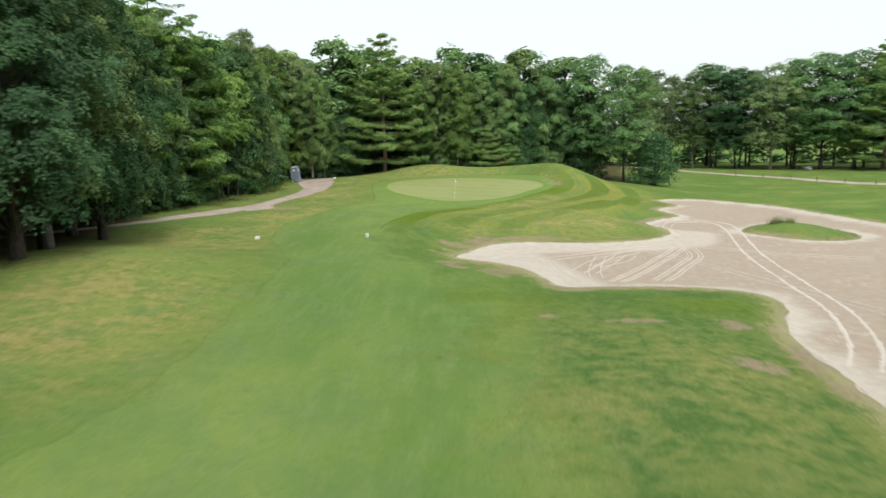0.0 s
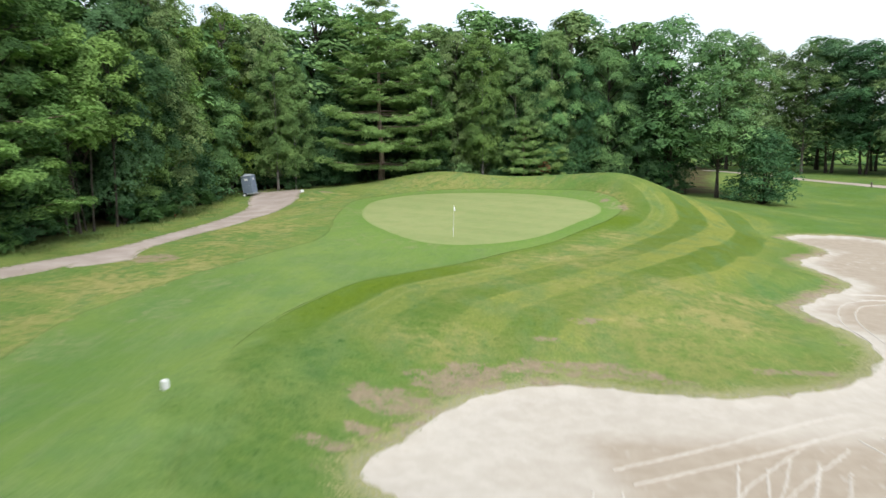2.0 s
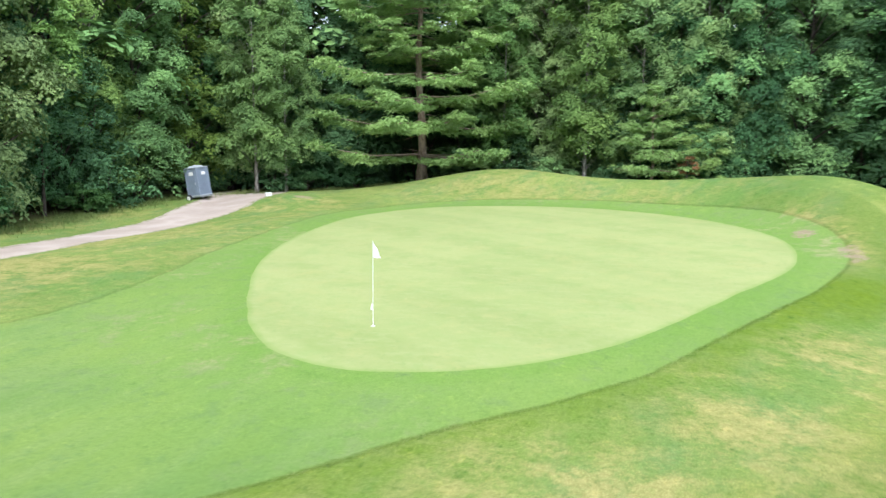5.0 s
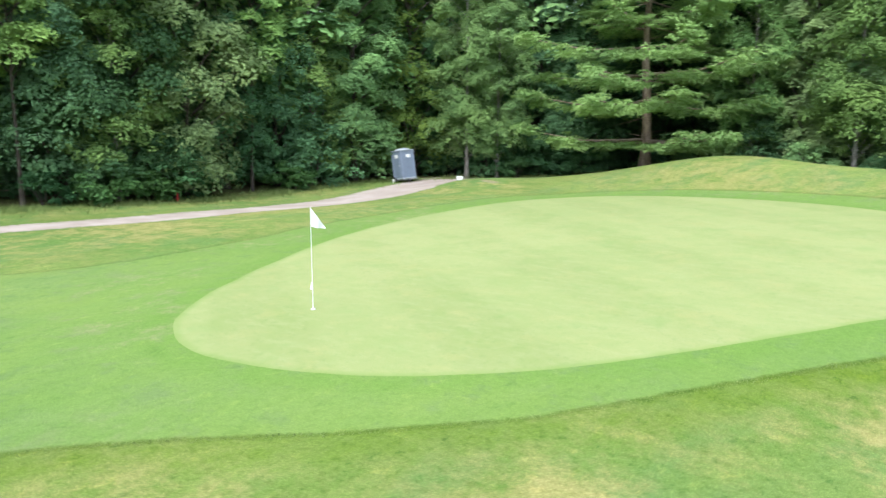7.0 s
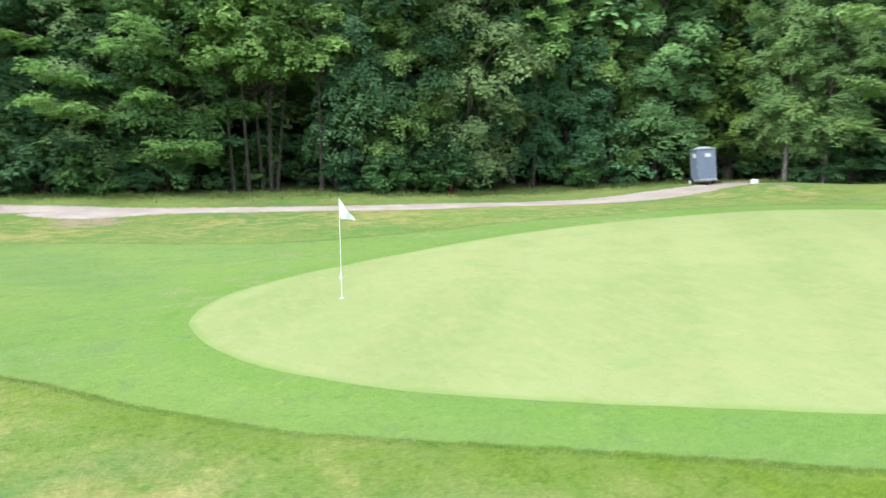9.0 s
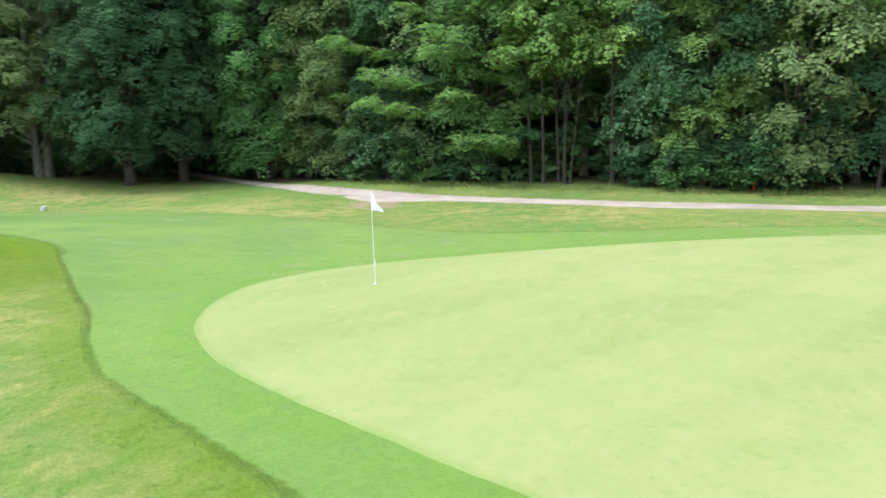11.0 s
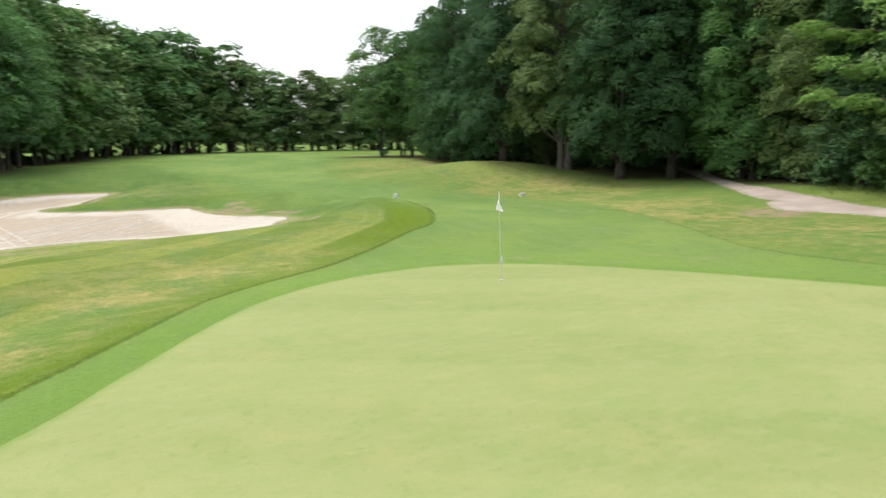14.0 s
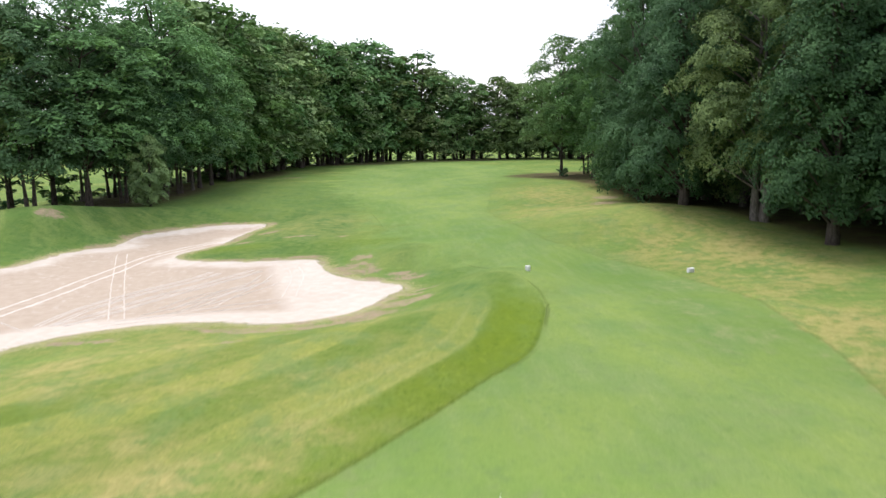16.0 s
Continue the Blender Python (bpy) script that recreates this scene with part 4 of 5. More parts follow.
def pine_tree(seed, tall, wide, tiers, per, size, base=2.2, trunk_r=0.32, needles=NEEDLES):
    """A pine with long boughs in loose tiers, each carrying flat upturned sprays of needles, and dead twigs near the trunk."""
    rng = np.random.default_rng(seed)
    tree = new("pine_tree")
    verts, faces, blocks = [], [], []
    pts = [(0.12 * math.sin(k * 1.3), 0.1 * math.cos(k), tall * k / 9 - 0.15) for k in range(10)]
    limb(verts, faces, pts, [trunk_r * (1.35 if k == 0 else 1) * (1 - 0.104 * k) for k in range(10)], 9)
    for t in range(tiers):
        f = t / (tiers - 1)
        level = base + (tall - 0.4 - base) * f ** 0.86
        n = int(rng.integers(7, 10)) if f < 0.8 else 6
        turn = rng.uniform(0, 6.3)
        for k in range(n):
            if rng.uniform() < 0.12 and f < 0.8:
                continue
            a = turn + 2 * math.pi * k / n + rng.normal() * 0.3
            z = level + rng.normal() * 0.10 * (tall - base) / tiers
            reach = wide * max(0.0, 1 - f ** 1.7) ** 0.8 * (0.86 if t == 0 else 1) + 0.45
            out = reach * rng.choice([rng.uniform(0.45, 0.75), rng.uniform(0.8, 1.12)], p=[0.3, 0.7])
            rise = rng.uniform(-0.06, 0.08) + 0.42 * f * f
            end = np.array([math.cos(a) * out, math.sin(a) * out, z + out * rise])
            root = np.array([0, 0, z - 0.15])
            midp = root * 0.5 + end * 0.5 + np.array([0, 0, -0.05 * out])
            limb(verts, faces, [tuple(root), tuple(midp), tuple(end)], [0.08 * (1 - 0.6 * f), 0.05 * (1 - 0.6 * f), 0.012], 5)
            side = np.array([-math.sin(a), math.cos(a), 0])
            way = (end - root) / np.linalg.norm(end - root)
            for j in range(max(5, int(out * 4.4))):
                g = 0.16 + 0.88 * rng.uniform() ** 0.8
                c = root + (end - root) * g + np.array([0, 0, -0.10 * out * math.sin(g * 3.1) + 0.16 + rng.normal() * 0.06])
                c = c + side * rng.uniform(-1, 1) * (0.27 * out * (1.2 - g) + 0.3)
                facing = np.array([0, 0, 1.0]) + 0.28 * way + rng.normal(size=3) * 0.16
                blocks.append(spray(rng, c, facing, (0.50 + 0.035 * out) * rng.uniform(0.7, 1.2), per, size, 0.34, 0.16))
    for _ in range(tiers):
        a, z, out = rng.uniform(0, 6.3), rng.uniform(base * 0.8, tall * 0.55), rng.uniform(0.8, 0.42 * wide)
        end = (math.cos(a) * out, math.sin(a) * out, z + rng.uniform(-0.25, 0.25) * out)
        limb(verts, faces, [(0, 0, z), (end[0] * 0.5, end[1] * 0.5, z * 0.4 + end[2] * 0.6), end], [0.025, 0.016, 0.006], 4)
    part = new("trunk", mesh_of("trunk", verts, faces, BARK_PINE, True))
    part.parent = tree
    crown = new("crown", crown_mesh("crown", blocks, needles))
    crown.parent = tree
    return tree


def shrub(seed, tall, wide, bunches, per, size, leaf, name="shrub"):
    rng = np.random.default_rng(seed)
    bush = new(name)
    verts, faces, blocks = [], [], []
    for k in range(bunches):
        a, f = rng.uniform(0, 2 * math.pi), rng.uniform(0, 1)
        r = wide * math.sqrt(rng.uniform(0.05, 1)) * (1 - 0.5 * f ** 1.5)
        c = np.array([math.cos(a) * r, math.sin(a) * r, tall * (0.03 + 0.82 * f)])
        blocks.append(clump(rng, c, rng.uniform(0.24, 0.42) * wide, per, size, 0.85))
        if k % 4 == 0:
            limb(verts, faces, [(c[0] * 0.1, c[1] * 0.1, -0.1), tuple(c * np.array([0.5, 0.5, 0.6])), tuple(c)], [0.05, 0.035, 0.012], 5)
    part = new("branching_stem", mesh_of("branching_stem", verts, faces, BARK, True))
    part.parent = bush
    crown = new("foliage", crown_mesh("foliage", blocks, leaf))
    crown.parent = bush
    return bush


planted = random.Random(7)


def plant(kind, x, y, size=1.0, turn=None, sink=0.0, spread=1.0):
    """Sets a kind of tree down: the model itself the first time, a copy after that."""
    ob, used = kind
    m = pose(x, y, ground_z(x, y) - sink, 0, 0, planted.uniform(0, 360) if turn is None else turn) @ Matrix.Diagonal((size * spread * planted.uniform(0.92, 1.08), size * spread * planted.uniform(0.92, 1.08), size, 1))
    if used:
        return copy_thing(ob, m)
    kind[1] = True
    ob.matrix_basis = m
    return ob


def kind_of(ob, label, category="tree", group="woodland trees"):
    return [tagged(ob, label, category, group), False]


EDGE = [kind_of(broad_tree(11, 17.0, 4.0, 0.3, 8, 34, 0.19, LEAF_BROAD, BARK), "leafy maple with dense dark green crown at the woodland edge"),
        kind_of(broad_tree(12, 18.0, 3.7, 0.4, 8, 34, 0.185, LEAF_OAK, BARK_GREY), "tall oak with grey green leaves down to the ground"),
        kind_of(broad_tree(13, 15.6, 3.8, 0.3, 8, 34, 0.19, LEAF_DARK, BARK), "dark green broadleaf tree in dense woodland"),
        kind_of(broad_tree(14, 18.5, 3.4, 0.8, 9, 34, 0.18, LEAF_LIME, BARK_GREY, gaps=0.15), "light green poplar rising among darker trees")]
OLD = [kind_of(broad_tree(21, 18.0, 5.2, 1.5, 9, 36, 0.19, LEAF_DEEP, BARK, 0.30), "old dark maple with low spreading crown over mown grass"),
       kind_of(broad_tree(22, 19.5, 5.2, 2.6, 8, 36, 0.19, LEAF_OAK, BARK_GREY, 0.26, 2), "old oak with two stems and hanging boughs")]
BACK = [kind_of(broad_tree(31, 18.6, 4.5, 3.0, 6, 13, 0.42, LEAF_BROAD, BARK, radius=0.9), "tall green maple deep in the woodland"),
        kind_of(broad_tree(32, 19.4, 4.2, 3.4, 6, 13, 0.42, LEAF_OAK, BARK_GREY, radius=0.9), "tall oak with olive green crown in the woodland"),
        kind_of(broad_tree(33, 18.2, 4.4, 2.6, 6, 13, 0.42, LEAF_BROAD, BARK, radius=0.9), "broad crowned green tree deep in the woodland")]
ROW = [kind_of(broad_tree(41, 21.0, 5.0, 4.6, 7, 20, 0.28, LEAF_BROAD, BARK, 0.17, 1, 0.28, radius=0.75), "tall tree with bare lower trunk beside the fairway", group="fairway trees"),
       kind_of(broad_tree(42, 20.0, 4.8, 3.4, 7, 20, 0.28, LEAF_DARK, BARK, 0.13, 2, 0.15, radius=0.75), "dark tree with two bare stems beside the fairway", group="fairway trees"),
       kind_of(broad_tree(43, 22.0, 5.0, 5.0, 7, 20, 0.27, LEAF_OAK, BARK_GREY, 0.17, 1, 0.42, radius=0.75), "tall oak with open crown and clear trunk", group="fairway trees")]
FAR = [kind_of(broad_tree(44, 21.0, 5.2, 1.3, 6, 9, 0.58, LEAF_OAK, BARK, 0.22, 1, 0.12, radius=1.05), "distant tall tree closing the end of the fairway", group="far trees"),
       kind_of(broad_tree(45, 21.0, 5.0, 1.6, 6, 9, 0.58, LEAF_BROAD, BARK, 0.20, 2, 0.35, radius=1.05), "distant dark tree with bare stems past the fairway", group="far trees")]
BIRCH = kind_of(broad_tree(51, 15.5, 2.9, 1.6, 9, 28, 0.17, LEAF_BIRCH, BARK_BIRCH, 0.12, twig=0.16, radius=0.5), "slender birch with pale bark and light leaves")
SLENDER = kind_of(broad_tree(52, 14.5, 2.3, 7.0, 5, 24, 0.22, LEAF_LIME, BARK, 0.085, 1, 0.1, 0.7, 0.5, radius=0.55), "slender tree with bare dark stem at the woodland edge")
PINE = kind_of(pine_tree(66, 20.0, 7.2, 13, 46, 0.28), "white pine with level tiers of green boughs", "pine tree")
SMALL_PINE = kind_of(pine_tree(62, 9.0, 3.8, 8, 26, 0.30, 0.9, 0.16), "young pine with drooping tiers of needles", "pine tree")
DARK_PINE = kind_of(pine_tree(63, 16.5, 5.0, 11, 34, 0.30, 0.8, 0.28, DARK_NEEDLES), "dark green pine at the shaded edge of the wood", "pine tree")
CLUMP = kind_of(broad_tree(53, 9.0, 2.5, 5.8, 3, 24, 0.2, LEAF_LIME, BARK, 0.06, 3, 0.1, 0.3, 0.5, radius=0.5), "small tree of several bare dark stems under a flat light crown")
# mostly dark leaves: shade under the overhanging crowns is put into their colour
SHRUBS = [kind_of(shrub(71, 3.0, 1.9, 26, 110, 0.21, LEAF_DARK), "dense green shrub along the woodland edge", "shrub", "edge shrubs"),
          kind_of(shrub(72, 2.2, 1.7, 24, 110, 0.20, LEAF_BROAD), "green leafy shrub at the woodland edge", "shrub", "edge shrubs"),
          kind_of(shrub(73, 3.8, 2.1, 30, 110, 0.21, LEAF_DARK), "dark green tall shrub at the woodland edge", "shrub", "edge shrubs")]


# fills gaps between trunks; the dark kind's leaf colour paints the hollows' shade
THICKET = [kind_of(shrub(74, 5.2, 2.6, 20, 28, 0.62, LEAF_DARK, "thicket"), "leafy undergrowth coloured dark for the shade between the woodland trunks", "shrub", "undergrowth"),
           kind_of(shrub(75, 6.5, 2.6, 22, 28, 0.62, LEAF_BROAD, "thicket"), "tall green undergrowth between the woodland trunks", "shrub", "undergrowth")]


def along(points, gap):
    c = curve_through(points, False, 20)
    d = np.concatenate([[0], np.cumsum(np.linalg.norm(np.diff(c, axis=0), axis=1))])
    for s in np.arange(0, d[-1], gap):
        yield float(np.interp(s, d, c[:, 0])), float(np.interp(s, d, c[:, 1]))


HOLLOWS = ((-11.0, 115.2, 4.2), (-25.4, 77.6, 2.0), (-24.4, 81.4, 1.6), (-26.8, 79.4, 2.8), (-23.6, 108.6, 2.6), (-24.6, 93.5, 1.5))


def wander(amount):
    return planted.uniform(-amount, amount)


# the woodland edge along the path, then its depth
for x, y in along([(-30, 58), (-28.5, 66), (-27.6, 74), (-26.6, 82), (-26.4, 90), (-27.4, 97), (-27, 104)], 3.3):
    if math.hypot(x + 26.8, y - 79.4) < 2.8:
        continue
    plant(EDGE[planted.choice((2, 0, 1)) if y < 72 else planted.randrange(4)], x + wander(0.8), y + wander(0.8), planted.uniform(0.92, 1.1))
plant(CLUMP, -25.2, 79.4, 1.0)
plant(DARK_PINE, -33.5, 57.5, 1.0)
plant(DARK_PINE, -30.8, 64.5, 0.95)
plant(DARK_PINE, -29.0, 71.5, 0.9)
plant(DARK_PINE, -30.0, 79.5, 1.0)
for x, y in along([(-27.6, 66), (-25.6, 75), (-24.8, 84), (-24.6, 92), (-25.6, 99)], 2.2):
    if any(math.hypot(x - hx, y - hy) < r for hx, hy, r in HOLLOWS):
        continue
    plant(SHRUBS[planted.randrange(3)], x + wander(0.5), y + wander(0.6), planted.uniform(0.7, 1.15))
for x, y in along([(-27, 109), (-22, 113.5), (-16, 117), (-6, 119), (4, 118.5), (14, 119), (22, 120)], 3.0):
    # behind the pine the dark kind puts the gap's shade into leaf colour
    plant(EDGE[2 if abs(x + 11) < 6 else planted.choice((0, 1, 1, 2, 2, 3))], x + wander(0.8), y + wander(0.8) + (1.8 if abs(x + 11) < 4 else 0), planted.uniform(0.94, 1.08) * (0.88 if abs(x + 11) < 7 else 1.0))
for x, y in along([(-24, 110.5), (-17, 114.5), (-6, 116), (4, 115.5), (14, 116), (23, 117.5)], 3.0):
    if any(math.hypot(x - hx, y - hy) < r for hx, hy, r in HOLLOWS):
        continue
    plant(SHRUBS[planted.randrange(3)], x + wander(0.8), y + wander(0.6), planted.uniform(0.7, 1.1))
for depth, gap in ((5, 5.0), (11, 6.6)):
    for x, y in along([(-30 - depth, 50), (-28.5 - depth, 66), (-26.6 - depth, 84), (-27.4 - depth, 100), (-24 - depth * 0.7, 111 + depth * 0.7), (-12, 118 + depth), (6, 119 + depth), (24, 121 + depth)], gap):
        plant(BACK[planted.randrange(3)], x + wander(1.4), y + wander(1.4), planted.uniform(0.9, 1.08) * (1.06 if y > 108 else 1.0), spread=1.22)
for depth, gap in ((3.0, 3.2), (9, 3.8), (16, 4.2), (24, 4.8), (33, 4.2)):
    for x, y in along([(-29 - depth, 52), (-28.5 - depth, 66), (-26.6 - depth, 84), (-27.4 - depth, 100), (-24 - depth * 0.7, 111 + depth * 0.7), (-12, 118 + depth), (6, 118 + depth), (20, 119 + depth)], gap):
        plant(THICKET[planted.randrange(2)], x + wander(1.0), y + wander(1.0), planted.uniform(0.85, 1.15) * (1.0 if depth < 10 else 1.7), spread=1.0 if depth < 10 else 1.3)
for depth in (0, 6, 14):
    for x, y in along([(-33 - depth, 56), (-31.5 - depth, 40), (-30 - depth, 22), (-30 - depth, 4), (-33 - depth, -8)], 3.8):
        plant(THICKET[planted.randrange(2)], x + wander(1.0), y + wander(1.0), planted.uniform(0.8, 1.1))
# the older trees by the rough, and the wood behind them
for x, y, k, s in ((-22.0, 35.3, 0, 1.02), (-24.3, 42.1, 1, 1.0), (-24.6, 49.6, 0, 0.95), (-27.8, 51.5, 0, 1.0)):
    plant(OLD[k], x, y, s)
for x, y, k, s in ((-23.6, 22.0, 2, 1.36), (-25.0, 29, 2, 1.32), (-25.6, 15, 2, 1.35), (-26.5, 7, 0, 1.2), (-29, 0, 0, 1.1), (-29, 57, 0, 1.0), (-31, 46, 2, 1.0), (-30, 38, 0, 1.05), (-28.5, 32, 1, 1.1), (-29, 24, 3, 1.1)):
    plant(EDGE[k], x, y, s)
for depth in (0, 8):
    for x, y in along([(-34 - depth, 54), (-32 - depth, 40), (-31 - depth, 20), (-32 - depth, 2)], 5.6):
        plant(BACK[planted.randrange(3)], x + wander(1.5), y + wander(1.5), planted.uniform(0.85, 1.05))
plant(ROW[0], -27, -20, 0.98, spread=1.25)
plant(ROW[0], -29.5, -12, 0.92, spread=1.1)
plant(ROW[1], -32, -24, 0.9, spread=1.2)
plant(ROW[0], -33, -15, 0.9, spread=1.2)
for x, y, k in ((-25.6, 77.4, 0.95), (-25.2, 78.2, 1.05), (-25.9, 78.9, 0.9), (-24.7, 82.0, 1.0), (-26.2, 89.6, 1.05), (-25.6, 94.5, 0.95)):
    plant(SLENDER, x, y, k)
# marked trees at the back of the green
plant(PINE, -10.9, 113.9, 1.05, 20)
plant(BIRCH, -21.2, 108.5, 1.0)
plant(BIRCH, -19.6, 109.8, 0.85)
for x, y, k in ((0.5, 116.6, 1.1), (4.2, 117.4, 1.0), (8.2, 117.6, 1.15), (-5.5, 117.0, 0.95), (-25.0, 86.5, 1.0)):
    plant(BIRCH, x, y, k)
plant(SHRUBS[2], -20.5, 109.9, 0.8)
plant(SHRUBS[0], -18.4, 110.4, 0.75)
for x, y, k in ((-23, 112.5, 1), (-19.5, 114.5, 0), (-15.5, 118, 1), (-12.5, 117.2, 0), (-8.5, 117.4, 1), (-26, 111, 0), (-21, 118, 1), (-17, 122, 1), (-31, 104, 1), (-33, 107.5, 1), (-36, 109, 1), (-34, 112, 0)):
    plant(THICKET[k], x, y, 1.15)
plant(SMALL_PINE, 5.2, 114.6, 0.8)
plant(SMALL_PINE, 8.0, 116.5, 0.9)
plant(ROW[0], 26.6, 115.6, 0.88)
plant(ROW[0], 22.0, 118.0, 0.95)
plant(ROW[2], 29.8, 117.5, 0.82)
plant(PINE, -29.5, 72.5, 1.02, 75)
conifer = kind_of(shrub(81, 8.0, 3.3, 120, 70, 0.28, LEAF_DARK, "shrub_tree"), "round dark green shrub tree standing on mown grass", "shrub", "lone shrubs")
plant(conifer, 30.6, 113.0, 1.08)
rusty = kind_of(shrub(82, 2.6, 1.2, 12, 60, 0.24, LEAF_RUST), "shrub with rust red leaves at the woodland edge", "shrub", "lone shrubs")
plant(rusty, 7.4, 114.2, 0.62, 0, -1.5)
low = kind_of(shrub(83, 1.5, 0.9, 14, 60, 0.2, LEAF_DARK), "low dark bush on the rough grass", "shrub", "lone shrubs")
plant(low, -26.3, -16.7, 1.0)
# the stand of trees past the far track
for x, y in ((44, 152), (49, 150), (53, 152), (58, 148), (61.5, 141), (66, 146), (70, 141), (74.5, 138.5), (79, 143), (84, 136), (55, 162), (63, 158), (70, 156), (78, 153), (88, 148), (94, 140), (40, 160), (96, 128), (104, 136), (41, 152)):
    plant(ROW[planted.randrange(3)], x + wander(1), y + wander(1), planted.uniform(0.98, 1.12), spread=1.3)
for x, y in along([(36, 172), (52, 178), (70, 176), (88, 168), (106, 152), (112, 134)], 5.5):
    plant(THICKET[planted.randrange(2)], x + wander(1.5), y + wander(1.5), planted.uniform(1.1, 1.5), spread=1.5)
plant(PINE, 79, 136, 1.12)
# the rows along the fairway behind the first view
for depth in (0, 6):
    for x, y in along([(34.5 + depth, 13), (30.5 + depth, 5), (27.5 + depth, -10), (26 + depth, -30)], 5.0):
        plant(ROW[planted.choice((0, 1, 1, 2))], x + wander(1.2), y + wander(1.2), planted.uniform(0.98, 1.12) * (1.1 if y > -6 else 1.0), spread=1.18)
    for x, y in along([(25.4 + depth, -35), (22 + depth, -56), (14 + depth * 0.6, -84 - depth * 0.6), (-4, -104 - depth), (-24, -104 - depth), (-46, -94 - depth), (-60 - depth, -72), (-62 - depth, -44)], 5.6):
        plant(FAR[planted.randrange(2)], x + wander(1.4), y + wander(1.4), planted.uniform(0.94, 1.06) * (1.16 if y > -84 else float(np.interp(x, [-46, -30, -20, -8, 14], [0.84, 0.84, 0.92, 1.1, 1.2]))), spread=1.18)
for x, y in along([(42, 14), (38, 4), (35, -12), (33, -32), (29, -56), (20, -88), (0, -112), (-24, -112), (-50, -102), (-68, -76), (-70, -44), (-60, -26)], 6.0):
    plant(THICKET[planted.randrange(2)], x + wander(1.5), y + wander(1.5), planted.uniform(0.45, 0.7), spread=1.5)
sapling = kind_of(broad_tree(84, 8.0, 2.3, 0.3, 6, 30, 0.2, LEAF_OAK, BARK, 0.12, gaps=0.2, radius=0.5), "young grey green tree in front of a tall row", "tree", "fairway trees")
plant(sapling, 25.2, 8.2, 0.95)

# ---- things ----
def part(name, bm, mat, parent, label=""):
    me = bpy.data.meshes.new(name)
    bm.to_mesh(me)
    bm.free()
    me.materials.append(mat)
    ob = new(name, me)
    ob.parent = parent
    return tagged(ob, label)


def box(sx, sy, sz, x=0, y=0, z=0, bevel=0.01, turn=None):
    bm = bmesh.new()
    bmesh.ops.create_cube(bm, size=1, matrix=pose(x, y, z) @ (turn or Matrix()) @ Matrix.Diagonal((sx, sy, sz, 1)))
    if bevel:
        bmesh.ops.bevel(bm, geom=bm.edges[:], offset=bevel, segments=2, affect="EDGES", profile=0.5)
    return bm


def rod(r, length, m, r2=None, sides=16):
    bm = bmesh.new()
    bmesh.ops.create_cone(bm, cap_ends=True, segments=sides, radius1=r, radius2=r if r2 is None else r2, depth=length, matrix=m)
    return bm


def flagstick():
    stick = tagged(new("flagstick"), "white golf flagstick with white pennant standing on the putting green", "flag")
    x, y = 0.0, 80.0
    stick.matrix_basis = pose(x, y, ground_z(x, y), 0.9, 1.1, 0)
    part("pole", rod(0.011, 2.16, pose(0, 0, 1.06), 0.008), WHITE, stick)
    bm = bmesh.new()
    rows = []
    for i in range(9):
        f = i / 8
        line = []
        for j in range(6):
            g = j / 5
            # a triangular pennant that hangs in soft folds
            out = 0.30 * f
            z = 2.12 - 0.43 * f - g * 0.36 * (1 - f) - 0.02 * g
            line.append(bm.verts.new((0.008 + out, 0.10 * f * f - 0.07 * g * math.sin(math.pi * min(1.0, 1.25 * f + 0.02)) + 0.018 * math.sin(9 * f + 2 * g), z)))
        rows.append(line)
    for a, b in zip(rows, rows[1:]):
        for k in range(5):
            bm.faces.new((a[k], b[k], b[k + 1], a[k + 1]))
    cloth = part("pennant", bm, CLOTH, stick, "white drooping cloth pennant")
    cloth.rotation_euler = (0, 0, radians(60))
    thick = cloth.modifiers.new("thick", "SOLIDIFY")
    thick.thickness = 0.004
    part("range_marker", rod(0.036, 0.15, pose(-0.03, 0, 0.5), 0.010, 10), WHITE, stick, "small white distance marker on the pole")
    part("ferrule", rod(0.045, 0.03, pose(0, 0, 0.012), 0.03, 16), WHITE, stick)
    bm = bmesh.new()
    bmesh.ops.create_cone(bm, cap_ends=False, segments=20, radius1=0.054, radius2=0.054, depth=0.02, matrix=pose(0, 0, 0.002))
    part("cup_rim", bm, WHITE, stick)


def marker(x, y, w, d, h, turn, label):
    m = tagged(new("tee_marker"), label, "marker", "fairway markers")
    m.matrix_basis = pose(x, y, ground_z(x, y), 0, 0, turn)
    part("block", box(w * 0.85, d * 0.85, h * 0.82, 0, 0, h * 0.41 - 0.01, 0.02), WHITE, m)
    part("foot", box(w * 0.8, d * 0.7, 0.04, 0, 0, 0.0, 0.01), STEEL, m)


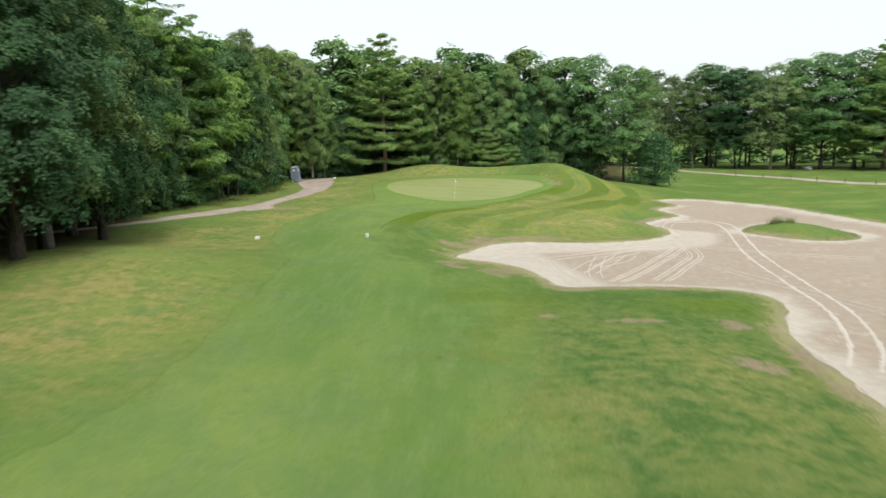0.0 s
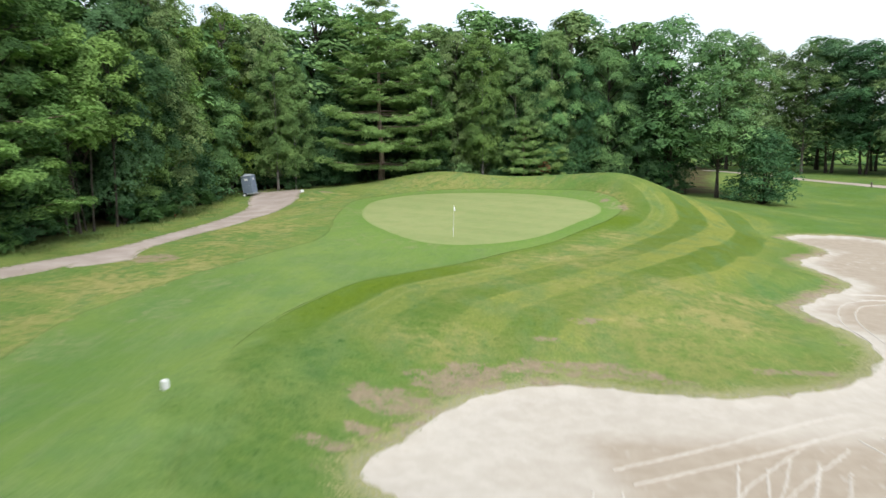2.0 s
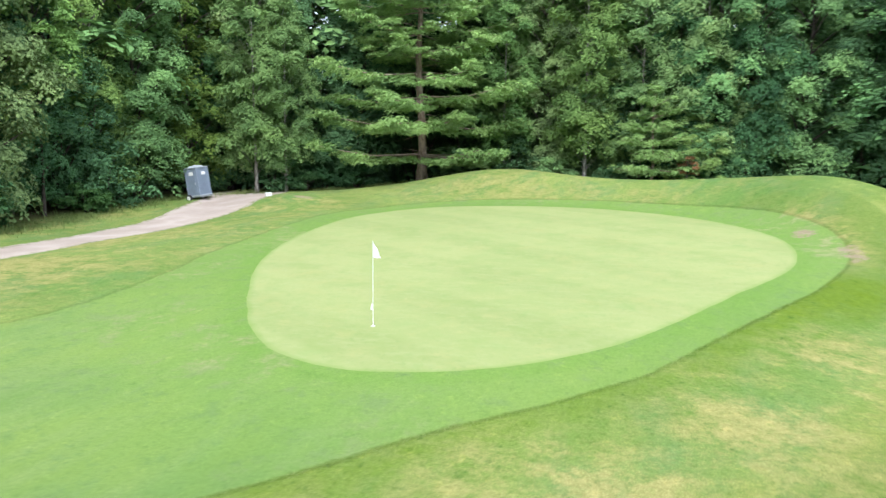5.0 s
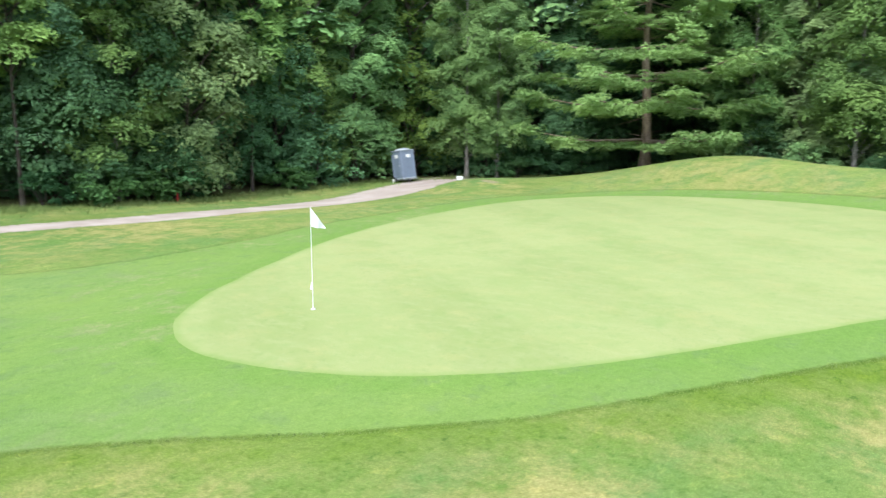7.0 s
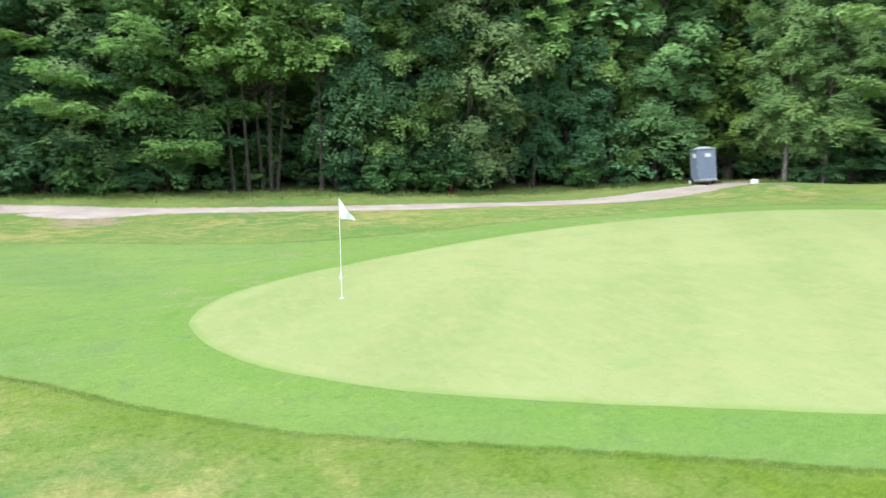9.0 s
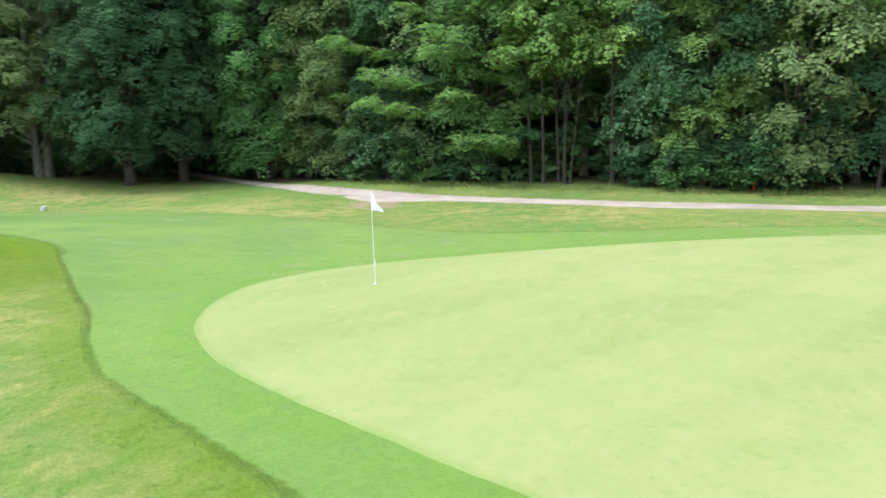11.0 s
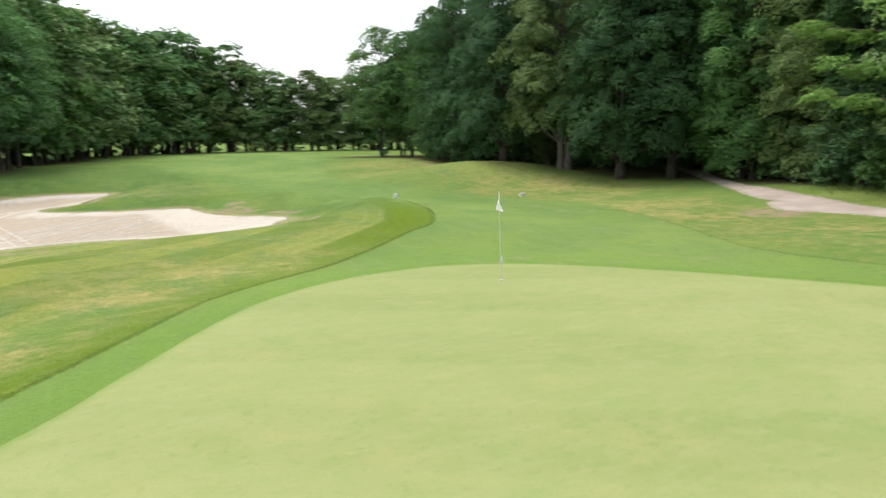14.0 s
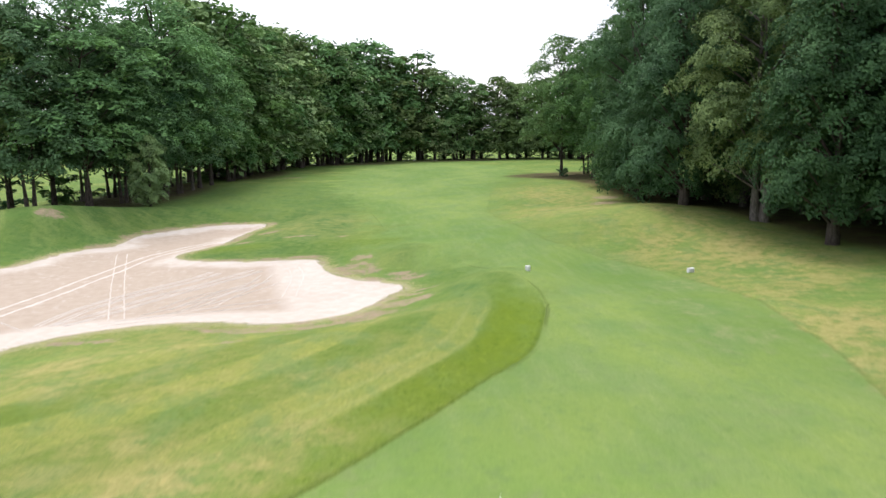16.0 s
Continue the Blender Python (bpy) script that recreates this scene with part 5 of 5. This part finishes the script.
def toilet():
    wc = tagged(new("portable_toilet"), "grey portable toilet cabin on a small trailer by the path", "portable toilet")
    x, y = -22.7, 104.2
    wc.matrix_basis = pose(x, y, ground_z(x, y) - 0.06, 2.1, -6.8, 0) @ pose(0, 0, 0, 0, 0, -8) @ Matrix.Diagonal((0.9, 0.9, 0.93, 1))
    part("cabin", box(1.12, 1.12, 1.92, 0, 0, 1.32, 0.05), GREY_PLASTIC, wc)
    for a in range(4):
        turn = pose(0, 0, 0, 0, 0, 90 * a)
        if a:
            bm = box(0.9, 0.03, 1.5, 0, -0.565, 1.28, 0.012)
            for k in range(6):
                b2 = box(0.78, 0.03, 0.05, 0, -0.585, 0.68 + 0.2 * k, 0.008)
                tmp = bpy.data.meshes.new("rib")
                b2.to_mesh(tmp)
                b2.free()
                bm.from_mesh(tmp)
            bmesh.ops.transform(bm, matrix=turn, verts=bm.verts)
            part("side_panel", bm, GREY_PLASTIC, wc, "ribbed plastic wall panel")
        bm = rod(0.055, 1.9, pose(0.545, -0.545, 1.32), None, 10)
        bmesh.ops.transform(bm, matrix=turn, verts=bm.verts)
        part("corner_post", bm, GREY_PLASTIC, wc)
    door = part("door", box(0.8, 0.04, 1.72, 0, -0.575, 1.28, 0.015), GREY_PLASTIC, wc, "closed ribbed plastic door")
    for k in range(5):
        part("rib", box(0.66, 0.025, 0.05, 0, -0.60, 0.65 + 0.2 * k, 0.008), GREY_PLASTIC, door)
    part("notice", box(0.4, 0.01, 0.24, 0.04, -0.602, 1.88, 0), WHITE, door, "white notice")
    part("handle", box(0.04, 0.05, 0.16, 0.32, -0.61, 1.2, 0.01), STEEL, door)
    part("notice", box(0.01, 0.36, 0.22, -0.592, 0.05, 1.86, 0), WHITE, wc, "white notice")
    part("notice", box(0.01, 0.36, 0.22, 0.592, 0.05, 1.86, 0), WHITE, wc, "white notice")
    bm = bmesh.new()
    bmesh.ops.create_uvsphere(bm, u_segments=20, v_segments=10, radius=0.5, matrix=pose(0, 0, 2.27) @ Matrix.Diagonal((1.2, 1.2, 0.36, 1)))
    bmesh.ops.bisect_plane(bm, geom=bm.verts[:] + bm.edges[:] + bm.faces[:], plane_co=(0, 0, 2.27), plane_no=(0, 0, -1), clear_outer=True)
    part("roof_dome", bm, PALE_PLASTIC, wc, "pale translucent domed roof")
    part("roof_rim", box(1.22, 1.22, 0.07, 0, 0, 2.27, 0.03), PALE_PLASTIC, wc)
    part("vent_pipe", rod(0.05, 0.2, pose(-0.42, 0.42, 2.38), None, 10), PALE_PLASTIC, wc)
    part("skid", box(1.2, 1.2, 0.09, 0, 0, 0.34, 0.02), PALE_PLASTIC, wc)
    chassis = part("trailer_frame", box(1.5, 0.09, 0.09, 0, -0.5, 0.26, 0.01), STEEL, wc)
    part("rail", box(1.5, 0.09, 0.09, 0, 0.5, 0.26, 0.01), STEEL, chassis)
    part("drawbar", box(0.5, 0.3, 0.06, 0.9, -0.2, 0.25, 0.01), STEEL, chassis)
    part("axle", rod(0.03, 1.5, pose(-0.35, 0, 0.22, 90), None, 10), STEEL, chassis)
    for side in (-1, 1):
        wheel = part("wheel", rod(0.14, 0.19, pose(-0.35, side * 0.72, 0.23, 90), None, 18), WHITE, wc, "white steel wheel")
        bm = bmesh.new()
        ring = [(0.13, -0.08), (0.21, -0.085), (0.235, -0.05), (0.235, 0.05), (0.21, 0.085), (0.13, 0.08)]
        rows = [[bm.verts.new((r * math.cos(a) - 0.35, side * 0.72 + o, 0.23 + r * math.sin(a))) for r, o in ring] for a in (2 * math.pi * k / 24 for k in range(24))]
        for a, b in zip(rows, rows[1:] + rows[:1]):
            for k in range(6):
                bm.faces.new((a[k], b[k], b[(k + 1) % 6], a[(k + 1) % 6]))
        part("tyre", bm, RUBBER, wheel)


def post(x, y, h, r, mat, label, name="post", group="track posts"):
    p = tagged(new(name), label, "post", group)
    p.matrix_basis = pose(x, y, ground_z(x, y), planted.uniform(-3, 3), planted.uniform(-3, 3), planted.uniform(0, 90))
    part("stake", box(r * 2, r * 2, h, 0, 0, h / 2 - 0.1, 0.015), mat, p)
    part("cap", box(r * 2.3, r * 2.3, 0.05, 0, 0, h - 0.09, 0.01), mat, p)


def boulder(x, y, s, label):
    bm = bmesh.new()
    bmesh.ops.create_icosphere(bm, subdivisions=3, radius=s)
    for v in bm.verts:
        v.co *= 1 + 0.25 * noise.noise(v.co * 1.6 / s)
        v.co.z *= 0.75
    me = bpy.data.meshes.new("boulder")
    bm.to_mesh(me)
    bm.free()
    me.materials.append(ROCK)
    ob = tagged(new("boulder", me), label, "stone")
    ob.location = (x, y, ground_z(x, y) + s * 0.3)


flagstick()
marker(-14.7, 52.9, 0.44, 0.2, 0.28, 20, "white block marker on the mown fairway edge")
marker(-6.4, 51.7, 0.27, 0.22, 0.35, -35, "small white block marker on the mown fairway")
marker(-17.1, 103.3, 0.44, 0.2, 0.29, 48, "white block marker on the bank beside the path")
toilet()
for x, y in ((50.0, 130.6), (53.0, 126.2), (55.6, 121.6), (57.6, 116.8), (59.4, 111.8), (61.0, 106.4), (63.2, 100.6)):
    post(x, y, 0.75, 0.07, WOOD, "short weathered wooden post beside the far track")
boulder(66, 137.5, 0.75, "grey boulder under the trees past the track")
post(-23.6, 88.9, 0.55, 0.035, RED_PAINT, "small red stake at the woodland edge", "stake", "stakes")

# ---- grass blades in the long rough and along the sand ----
def grass_blades():
    rng = np.random.default_rng(5)
    spots, sizes = [], []

    def beside(loop, count, reach, low, high, tall):
        k = rng.integers(0, len(loop), count)
        a, b = loop[k], np.roll(loop, -1, 0)[k]
        p = a + (b - a) * rng.uniform(0, 1, (count, 1))
        way = (b - a) / (np.linalg.norm(b - a, axis=1, keepdims=True) + 1e-9)
        q = p + np.stack([-way[:, 1], way[:, 0]], 1) * rng.normal(size=(count, 1)) * reach
        d = edge_distance(loop, q[:, 0], q[:, 1])
        q = q[(d > low) & (d < high)]
        spots.append(q)
        sizes.append(np.full(len(q), tall))

    beside(SAND_LOOP, 40000, 0.4, -0.05, 0.9, 0.055)
    beside(ISLET_LOOP, 5000, 0.5, -1.5, 0.1, 0.16)
    beside(FAIRWAY_LOOP[:22 * 6], 26000, 0.12, 0.0, 0.2, 0.04)
    edge = np.stack([np.array(p) for p in along([(-26.4, 66), (-24.2, 75), (-23.3, 84), (-23.1, 92), (-24.2, 99), (-23.5, 106), (-18, 111.5), (-8, 114.3)], 0.05)])
    weeds = np.repeat(edge, 12, 0)
    spots.append(weeds + rng.normal(size=weeds.shape) * np.repeat(rng.uniform(0.2, 1.1, (len(edge), 1)), 12, 0))
    sizes.append(np.repeat(0.08 + 0.26 * np.abs(np.sin(edge[:, 1] * 1.9) * np.sin(edge[:, 1] * 0.7 + 1)), 12))
    p = np.concatenate(spots)
    n = len(p)
    z = height(p[:, 0], p[:, 1]) - 0.01
    base = np.concatenate(sizes)
    a, lean = rng.uniform(0, 6.28, n), base * rng.uniform(0.1, 0.8, n)
    tall, w = base * rng.uniform(0.5, 1.3, n), 0.004 + base * rng.uniform(0.02, 0.06, n)
    v = np.zeros((n, 3, 3))
    v[:, 0] = np.stack([p[:, 0] - w * np.sin(a), p[:, 1] + w * np.cos(a), z], 1)
    v[:, 1] = np.stack([p[:, 0] + w * np.sin(a), p[:, 1] - w * np.cos(a), z], 1)
    v[:, 2] = np.stack([p[:, 0] + lean * np.cos(a), p[:, 1] + lean * np.sin(a), z + tall], 1)
    me = mesh_of("grass", v.reshape(-1, 3).tolist(), np.arange(3 * n).reshape(-1, 3).tolist(), BLADE)
    tagged(new("grass", me), "longer green and straw grass blades in the rough", "grass", kind="stuff")


def reeds():
    """A few taller tufts on the islet in the sand."""
    rng = np.random.default_rng(9)
    for x, y in ((27.5, 62.6), (28.3, 63.4), (29.0, 62.9)):
        blades = []
        for _ in range(90):
            a, t, l = rng.uniform(0, 6.28), rng.uniform(0.3, 0.8), rng.uniform(0.05, 0.4)
            bx, by = rng.normal(size=2) * 0.26
            w = 0.018
            blades += [(bx - w * math.sin(a), by + w * math.cos(a), 0), (bx + w * math.sin(a), by - w * math.cos(a), 0), (bx + l * math.cos(a), by + l * math.sin(a), t)]
        ob = new("grass_tuft", mesh_of("grass_tuft", blades, np.arange(270).reshape(-1, 3).tolist(), BLADE))
        ob.location = (x, y, ground_z(x, y) - 0.03)
        tagged(ob, "tall tuft of grass on the bunker islet", "grass tuft", "islet tufts")


BLADE = leaf_material("grass_blades", (0.090, 0.150, 0.030), (0.20, 0.245, 0.07), 0.3)
grass_blades()
reeds()
